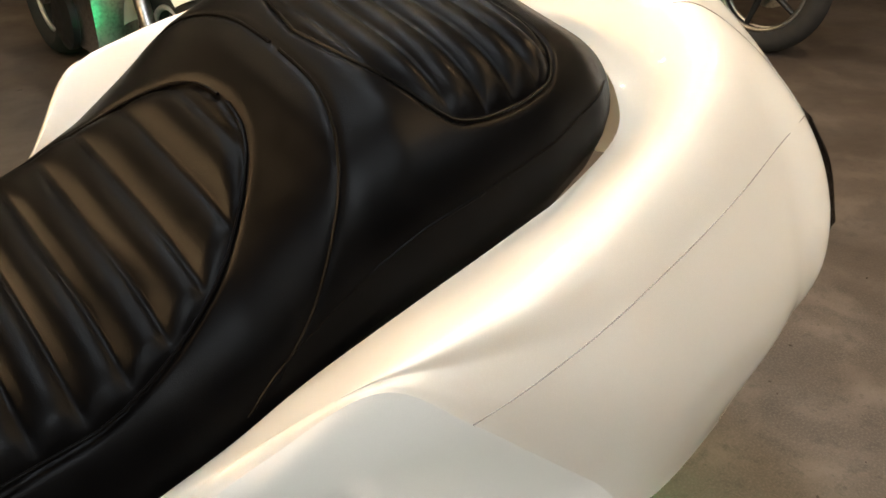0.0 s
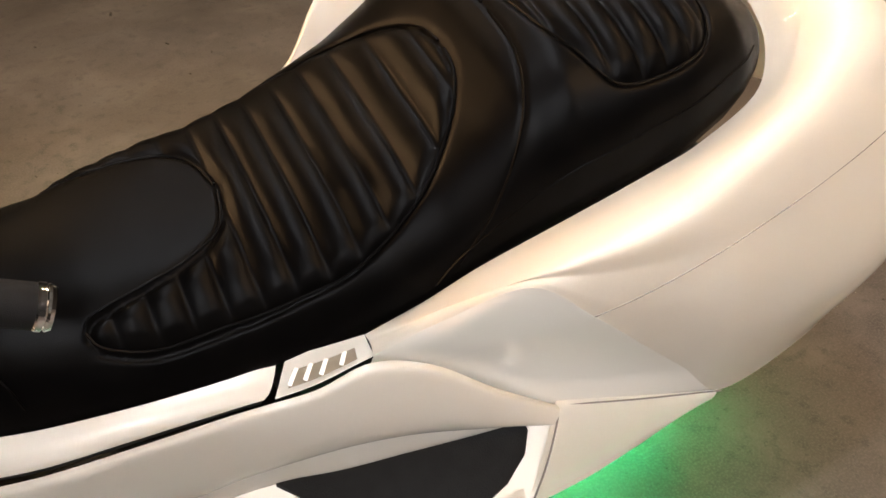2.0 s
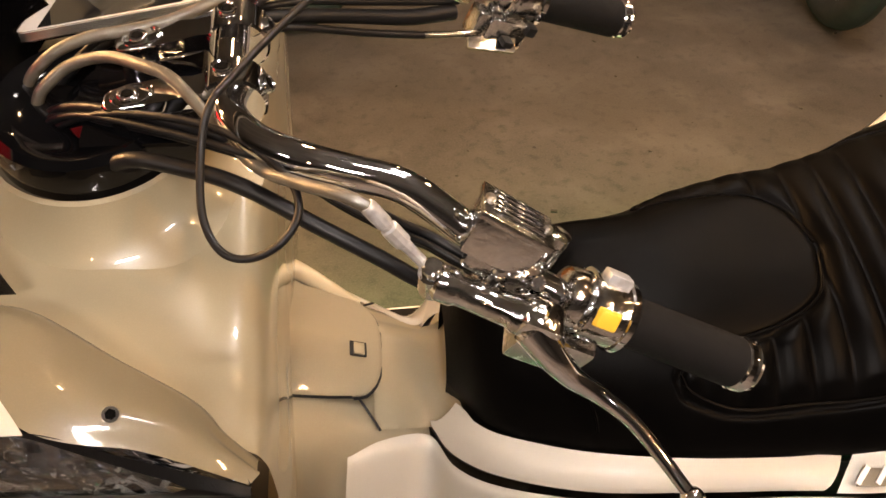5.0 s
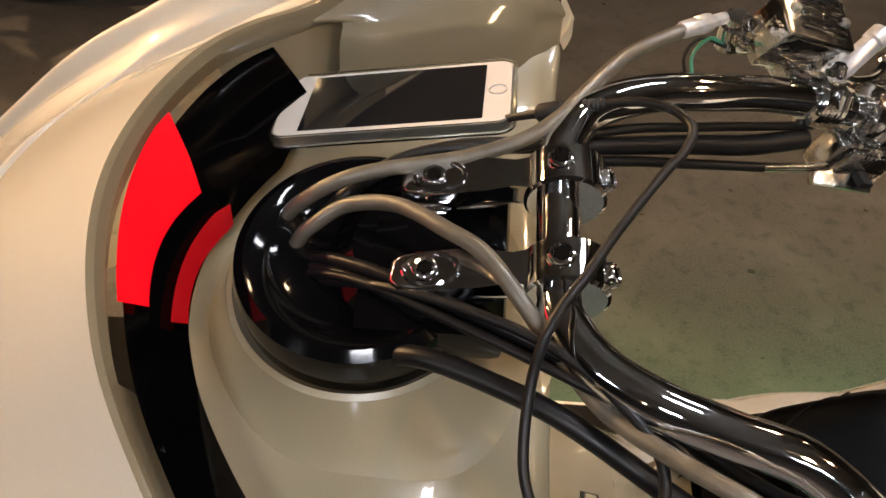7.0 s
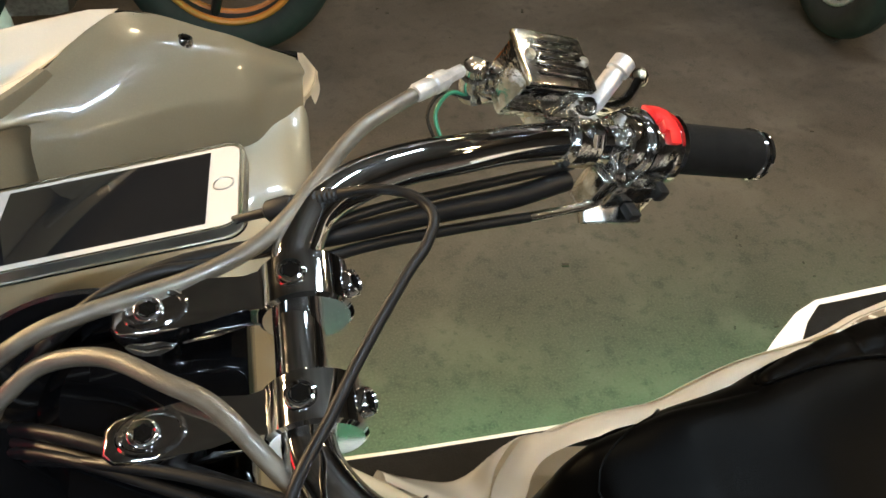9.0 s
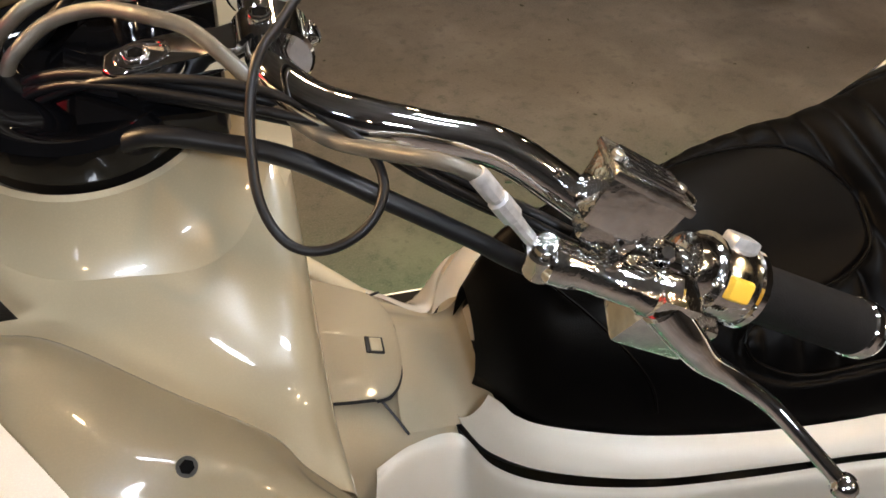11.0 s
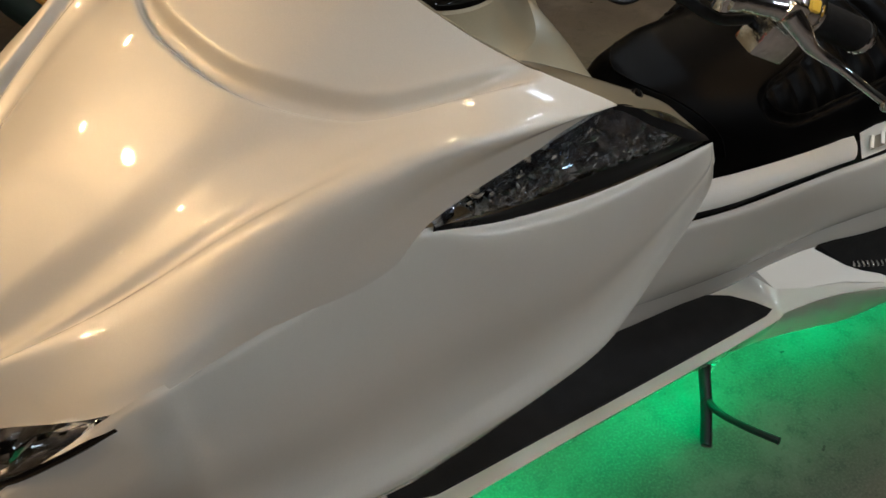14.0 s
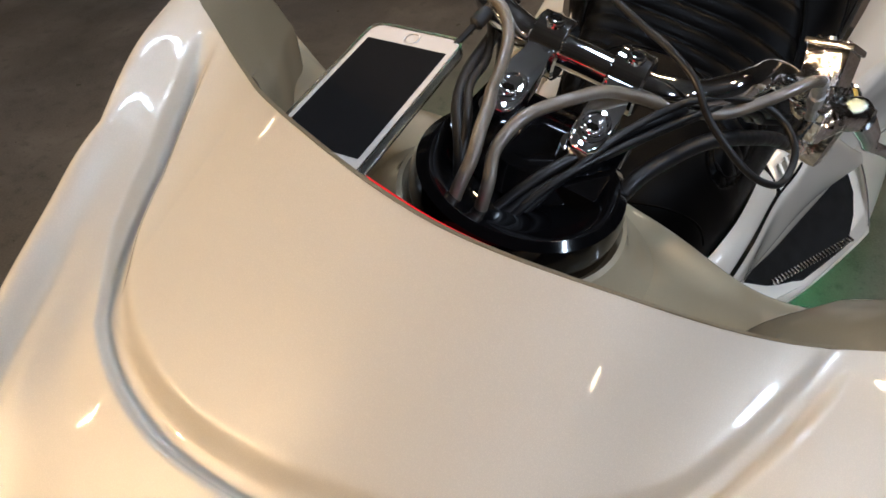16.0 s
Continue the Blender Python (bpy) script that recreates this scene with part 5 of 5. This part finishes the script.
base = blend(ramp(tex("ShaderNodeTexNoise", 1.3, "Fac", 9, 0.8), 0.35, 0.68, 0, 1), (0.067, 0.052, 0.042), (0.032, 0.0245, 0.0195))
base = blend(ramp(tex("ShaderNodeTexNoise", 5.5, "Fac", 10, 0.5), 0.50, 0.74, 0, 0.75), base, (0.098, 0.079, 0.065))
base = blend(ramp(tex("ShaderNodeTexNoise", 26.0, "Fac", 8, 0.2), 0.53, 0.70, 0, 0.75), base, (0.023, 0.018, 0.0145))
base = blend(ramp(tex("ShaderNodeTexNoise", 75.0, "Fac", 5, 0.3), 0.60, 0.70, 0, 0.6), base, (0.020, 0.015, 0.012))
base = blend(ramp(tex("ShaderNodeTexNoise", 210.0, "Fac", 3), 0.45, 0.75, 0, 0.55), base, (0.10, 0.084, 0.072))
crack = nt.nodes.new("ShaderNodeTexVoronoi")
crack.feature = "DISTANCE_TO_EDGE"
crack.inputs["Scale"].default_value = 0.8
wob = nt.nodes.new("ShaderNodeVectorMath")
wn = nt.nodes.new("ShaderNodeTexNoise")
wn.inputs["Scale"].default_value = 3.5
wn.inputs["Detail"].default_value = 8
nt.links.new(tc.outputs["Object"], wn.inputs["Vector"])
nt.links.new(tc.outputs["Object"], wob.inputs[0])
nt.links.new(wn.outputs["Color"], wob.inputs[1])
nt.links.new(wob.outputs[0], crack.inputs["Vector"])
base = blend(ramp(crack.outputs["Distance"], 0.0, 0.003, 0.22, 0), base, (0.022, 0.018, 0.015))
nt.links.new(base, pb.inputs["Base Color"])
nt.links.new(ramp(tex("ShaderNodeTexNoise", 3.0, "Fac", 8, 0.4), 0.3, 0.7, 0.42, 0.75), pb.inputs["Roughness"])
bp = nt.nodes.new("ShaderNodeBump")
bp.inputs["Strength"].default_value = 0.25
bp.inputs["Distance"].default_value = 0.002
nt.links.new(tex("ShaderNodeTexNoise", 120.0, "Fac", 6), bp.inputs["Height"])
nt.links.new(bp.outputs[0], pb.inputs["Normal"])
bm = bmesh.new()
bmesh.ops.create_grid(bm, x_segments=8, y_segments=8, size=7.0)
floor = part("floor", bm, CONCRETE, None)
tagged(floor, "worn grey concrete floor with specks and stains", "floor", kind="structure")
WALL = mat("dark_wall", (0.045, 0.04, 0.035), 0.8, dirt=0.3, dirt_scale=2)
CEILING = mat("ceiling_paint", (0.17, 0.155, 0.135), 0.8, dirt=0.3, dirt_scale=2)
for nm, p, sz in (("wall_north", (0, 7.1, 1.6), (14.4, 0.2, 3.2)), ("wall_south", (0, -7.1, 1.6), (14.4, 0.2, 3.2)), ("wall_east", (7.1, 0, 1.6), (0.2, 14.0, 3.2)), ("wall_west", (-7.1, 0, 1.6), (0.2, 14.0, 3.2)), ("ceiling", (0, 0, 3.3), (14.4, 14.4, 0.2))):
    bm = bmesh.new()
    block(bm, Matrix.Translation(p), sz, 0.0)
    tagged(part(nm, bm, CEILING if nm == "ceiling" else WALL, None, smooth=False), "plain dark garage " + nm.split("_")[0], nm.split("_")[0], kind="structure")

# floor specks
SPECK = mat("dark_debris", (0.03, 0.022, 0.016), 0.8)
random.seed(11)
bm = bmesh.new()
for k in range(280):
    x, y = random.uniform(-1.5, 3), random.uniform(-1.6, 2.6)
    s = random.uniform(0.0015, 0.0045) * (1.8 if k % 9 == 0 else 1.0)
    block(bm, pose(x, y, s * 0.25, 0, 0, random.uniform(0, 360)), (s * random.uniform(1, 3), s, s * 0.5), 0.0)
deb = part("floor_debris", bm, SPECK, None, smooth=False)
tagged(deb, "dark specks and grit lying on the concrete", "debris", kind="stuff")

# ---- lamps ----
WARM_GLOW = glow("warm_bulb", (1.0, 0.76, 0.46), 130)
COOL_GLOW = glow("cool_tube", (0.84, 0.92, 1.0), 62)
WARM, COOL = (1.0, 0.63, 0.31), (0.84, 0.91, 1.0)


def ceiling_lamp(x, y, z, power, aim=None, size=0.13):
    th = tagged(new("ceiling_lamp"), "small round warm ceiling spot lamp switched on", "lamp", group="ceiling lamps")
    th.matrix_world = Matrix.Translation((x, y, z))
    bm = bmesh.new()
    lathe(bm, (0, 0, 0.0), (0, 0, 3.2 - z), [(0, size * 0.6), (0.05, size * 0.62), (0.2, size * 0.55), (0.22, 0.012), (1, 0.012)], 24)
    part("housing", bm, BLACK, th)
    bm = bmesh.new()
    lathe(bm, (0, 0, -0.012), (0, 0, -0.001), [(0, size * 0.42), (0.6, size * 0.5), (1, size * 0.5)], 24)
    b = part("bulb", bm, WARM_GLOW, th)
    b.visible_shadow = False
    ld = bpy.data.lights.new("ceiling_lamp_light", "SPOT")
    ld.energy, ld.color, ld.shadow_soft_size, ld.spot_size, ld.spot_blend = power, WARM, size * 0.5, radians(62 if aim else 150), (0.9 if aim else 0.5)
    lo = new("ceiling_lamp_light", ld)
    lo.matrix_world = look((x, y, z - 0.03), aim) if aim else Matrix.Translation((x, y, z - 0.03))


def tube_lamp(x, y, z, turn, power):
    th = tagged(new("fluorescent_lamp"), "twin tube white fluorescent ceiling fixture switched on", "lamp", group="fluorescent lamps")
    th.matrix_world = pose(x, y, z, 0, 0, turn)
    bm = bmesh.new()
    block(bm, pose(0, 0, 0.05), (0.66, 0.16, 0.05), 0.008)
    block(bm, pose(0, 0, (3.2 - z) / 2 + 0.05), (0.03, 0.03, 3.2 - z - 0.05), 0.002)
    part("housing", bm, WALL, th)
    for o in (-0.04, 0.04):
        bm = bmesh.new()
        lathe(bm, (-0.3, o, 0), (0.3, o, 0), [(0, 0.012), (0.01, 0.016), (0.99, 0.016), (1, 0.012)], 16)
        b = part("tube", bm, COOL_GLOW, th)
        b.visible_shadow = False
    ld = bpy.data.lights.new("fluorescent_light", "AREA")
    ld.shape, ld.size, ld.size_y, ld.energy, ld.color = "RECTANGLE", 0.58, 0.10, power, COOL
    lo = new("fluorescent_light", ld)
    lo.matrix_world = pose(x, y, z - 0.025, 0, 0, turn)


# four spot heads turned towards the nose of the scooter, the rest hang straight down
NOSE = (-0.45, -0.15, 0.80)
for x, y, z, w in ((-2.5, 3.8, 2.7, 420), (-3.3, 2.3, 2.7, 540), (-3.0, 0.95, 2.7, 620), (-5.5, 1.2, 2.7, 390)):
    ceiling_lamp(x, y, z, w, NOSE)
for x, y, z, w in ((0.35, 1.15, 2.7, 20), (0.2, 3.6, 2.7, 18), (1.8, 3.2, 2.7, 10), (3.6, 2.2, 2.7, 6), (4.6, -1.2, 2.7, 12), (-1.2, -3.4, 2.7, 25), (2.1, 1.2, 2.7, 9), (2.0, -1.6, 2.65, 100), (3.2, -0.2, 2.8, 64)):
    ceiling_lamp(x, y, z, w)
tube_lamp(0.85, -0.35, 2.95, 8, 16)
tube_lamp(2.6, -3.2, 2.8, 30, 25)
tube_lamp(-2.4, -2.9, 2.8, -20, 20)
tube_lamp(0.0, -2.4, 2.6, 10, 56)
tube_lamp(1.35, 0.78, 2.9, 28, 10)

# green light strips under the body
GREEN = glow("green_led_strip", (0.0, 1.0, 0.28), 14)
for y in (-0.215, 0.11):
    bm = bmesh.new()
    block(bm, pose(0.35, y, 0.196), (1.1, 0.012, 0.006), 0.001)
    part("led_strip", bm, GREEN, scooter, "glowing green light strip")
for x in (-0.1, 0.35, 0.8, 1.15):
    for y in (-0.215, 0.10):
        ld = bpy.data.lights.new("underglow", "AREA")
        ld.shape, ld.size, ld.size_y = "RECTANGLE", 0.36, 0.02
        ld.energy, ld.color = (2.9 if y < 0 else 4.6), (0.0, 1.0, 0.32)
        lo = new("underglow", ld)
        lo.matrix_world = pose(0, 0, 0, LEAN, 0, 0) @ Matrix.Translation((x, y, 0.188)) @ Matrix.Rotation(radians(-14 if y < 0 else 8), 4, "X")

# ---- other machines parked behind it ----
def parked_motorcycle(x, y, turn, label, body_mat, rim_mat, r=0.29, engine=True):
    """A parked machine, front wheel at the origin, the rest along +x."""
    th = tagged(new("motorcycle"), label, "motorcycle", group="parked motorcycles")
    th.matrix_world = pose(x, y, 0, 0, 0, turn)
    for wx, w in ((0.0, 0.11), (1.32, 0.14)):
        bm = bmesh.new()
        t = np.linspace(0, 2 * math.pi, 13)
        ring = np.array([[((r - 0.055 + 0.055 * math.cos(a)) * math.cos(b) + wx, w / 2 * math.sin(a), r + (r - 0.055 + 0.055 * math.cos(a)) * math.sin(b)) for a in t] for b in np.linspace(0, 2 * math.pi, 49)[:-1]])
        add_grid(bm, ring, wrap=True)
        ty = part("tyre", bm, TYRE, th)
        bm = bmesh.new()
        for sy in (-0.03, 0.03):
            tube(bm, [(wx + (r - 0.105) * math.cos(b), sy, r + (r - 0.105) * math.sin(b)) for b in np.linspace(0, 2 * math.pi, 49)], 0.010, 8, caps=False)
        part("rim", bm, rim_mat, ty)
        for k in range(5):
            a = 2 * math.pi * k / 5
            bm = bmesh.new()
            tube(bm, [(wx + 0.03 * math.cos(a), 0, r + 0.03 * math.sin(a)), (wx + (r - 0.10) * math.cos(a), 0, r + (r - 0.10) * math.sin(a))], [0.018, 0.012], 8)
            part("spoke", bm, BLACK, ty)
        bm = bmesh.new()
        lathe(bm, (wx, -0.07, r), (wx, 0.07, r), [(0, 0.03), (0.1, 0.05), (0.9, 0.05), (1, 0.03)], 20)
        part("hub", bm, STEEL, ty)
        bm = bmesh.new()
        lathe(bm, (wx, -0.062, r), (wx, -0.058, r), [(0, 0.11), (1, 0.11)], 28)
        part("brake_disc", bm, STEEL, ty)
    for sy in (-0.085, 0.085):
        bm = bmesh.new()
        tube(bm, [(0, sy, r), (0.12, sy, r + 0.28), (0.28, sy, r + 0.62)], [0.026, 0.024, 0.02], 12)
        part("fork_leg", bm, STEEL, th)
    arc = np.linspace(0.25, 2.3, 16)
    bm = bmesh.new()
    add_grid(bm, np.array([[((r + 0.035 - 0.03 * abs(v) ** 2) * math.cos(a), 0.085 * v, r + (r + 0.035 - 0.03 * abs(v) ** 2) * math.sin(a)) for v in np.linspace(-1, 1, 9)] for a in arc]))
    part("front_fender", bm, body_mat, th, thick=0.004)
    bm = bmesh.new()
    add_grid(bm, loft([[(px, -wd, z0), (px, -wd * 1.25, (z0 + z1) / 2), (px, -wd * 0.7, z1 * 0.98), (px, 0, z1), (px, wd * 0.7, z1 * 0.98), (px, wd * 1.25, (z0 + z1) / 2), (px, wd, z0)] for px, wd, z0, z1 in ((0.12, 0.10, 0.66, 0.88), (0.28, 0.19, 0.50, 0.98), (0.48, 0.20, 0.42, 0.93), (0.70, 0.17, 0.45, 0.84), (0.95, 0.14, 0.58, 0.78), (1.25, 0.13, 0.64, 0.82), (1.52, 0.07, 0.74, 0.86))], 50, 24))
    part("fairing", bm, body_mat, th, thick=0.004)
    bm = bmesh.new()
    add_grid(bm, loft([[(px, -wd, z), (px, -wd * 0.8, z + 0.05), (px, 0, z + 0.065), (px, wd * 0.8, z + 0.05), (px, wd, z)] for px, wd, z in ((0.62, 0.08, 0.80), (0.80, 0.13, 0.77), (1.05, 0.14, 0.76), (1.3, 0.11, 0.82), (1.48, 0.05, 0.85))], 30, 14))
    part("seat", bm, LEATHER, th)
    if engine:
        bm = bmesh.new()
        block(bm, pose(0.62, 0, 0.32), (0.46, 0.30, 0.26), 0.05)
        part("engine", bm, STEEL, th)
        for sy in (-0.15, 0.15):
            bm = bmesh.new()
            lathe(bm, (0.64, sy, 0.30), (0.64, sy * 1.25, 0.30), [(0, 0.11), (0.7, 0.11), (1, 0.08)], 24)
            part("engine_cover", bm, BLACK, th)
    bm = bmesh.new()
    tube(bm, [(0.50, -0.13, 0.30), (0.55, -0.16, 0.14), (0.9, -0.17, 0.13), (1.15, -0.18, 0.2), (1.5, -0.19, 0.30)], [0.022, 0.022, 0.03, 0.05, 0.05], 14, smooth_n=40)
    part("exhaust", bm, CHROME, th)
    bm = bmesh.new()
    tube(bm, [(0.36, -0.36, 0.98), (0.28, -0.2, 1.02), (0.26, 0, 1.02), (0.28, 0.2, 1.02), (0.36, 0.36, 0.98)], 0.013, 10, smooth_n=40)
    part("handlebar", bm, CHROME, th)
    bm = bmesh.new()
    tube(bm, [(0.75, -0.12, 0.25), (0.68, -0.22, 0.12), (0.62, -0.28, 0.008)], 0.011, 8)
    part("side_stand", bm, BLACK, th)


ORANGE = mat("orange_paint", (0.55, 0.16, 0.02), 0.3, coat=1.0, dirt=0.1, dirt_scale=5)
ORANGE_RIM = mat("orange_rim_paint", (0.45, 0.14, 0.02), 0.35, dirt=0.2, dirt_scale=20)
DARK_PAINT = mat("dark_grey_paint", (0.02, 0.02, 0.022), 0.3, coat=0.8, dirt=0.2, dirt_scale=8)
parked_motorcycle(1.66, 1.68, 88, "white parked motorcycle with pale wheel rims on the concrete", PEARL, PALE, 0.27)
parked_motorcycle(-0.15, 1.78, 178, "orange parked motorcycle with thin orange wheel rims", ORANGE, ORANGE_RIM, 0.30)
parked_motorcycle(4.15, 1.05, 95, "dark parked motorcycle with bare steel engine", DARK_PAINT, STEEL, 0.30)

POST_PAINT = mat("post_paint", (0.62, 0.60, 0.56), 0.45, dirt=0.25, dirt_scale=30, bump=0.08, bump_scale=200)
post = tagged(new("steel_post"), "pale painted steel post standing on the concrete", "post")
post.matrix_world = Matrix.Translation((-0.75, 1.66, 0))
bm = bmesh.new()
lathe(bm, (0, 0, 0.01), (0, 0, 1.1), [(0, 0.043), (0.98, 0.043), (1, 0.036)], 24)
part("tube", bm, POST_PAINT, post)
bm = bmesh.new()
lathe(bm, (0, 0, 0), (0, 0, 0.012), [(0, 0.085), (0.8, 0.085), (1, 0.08)], 24)
part("base_plate", bm, POST_PAINT, post)
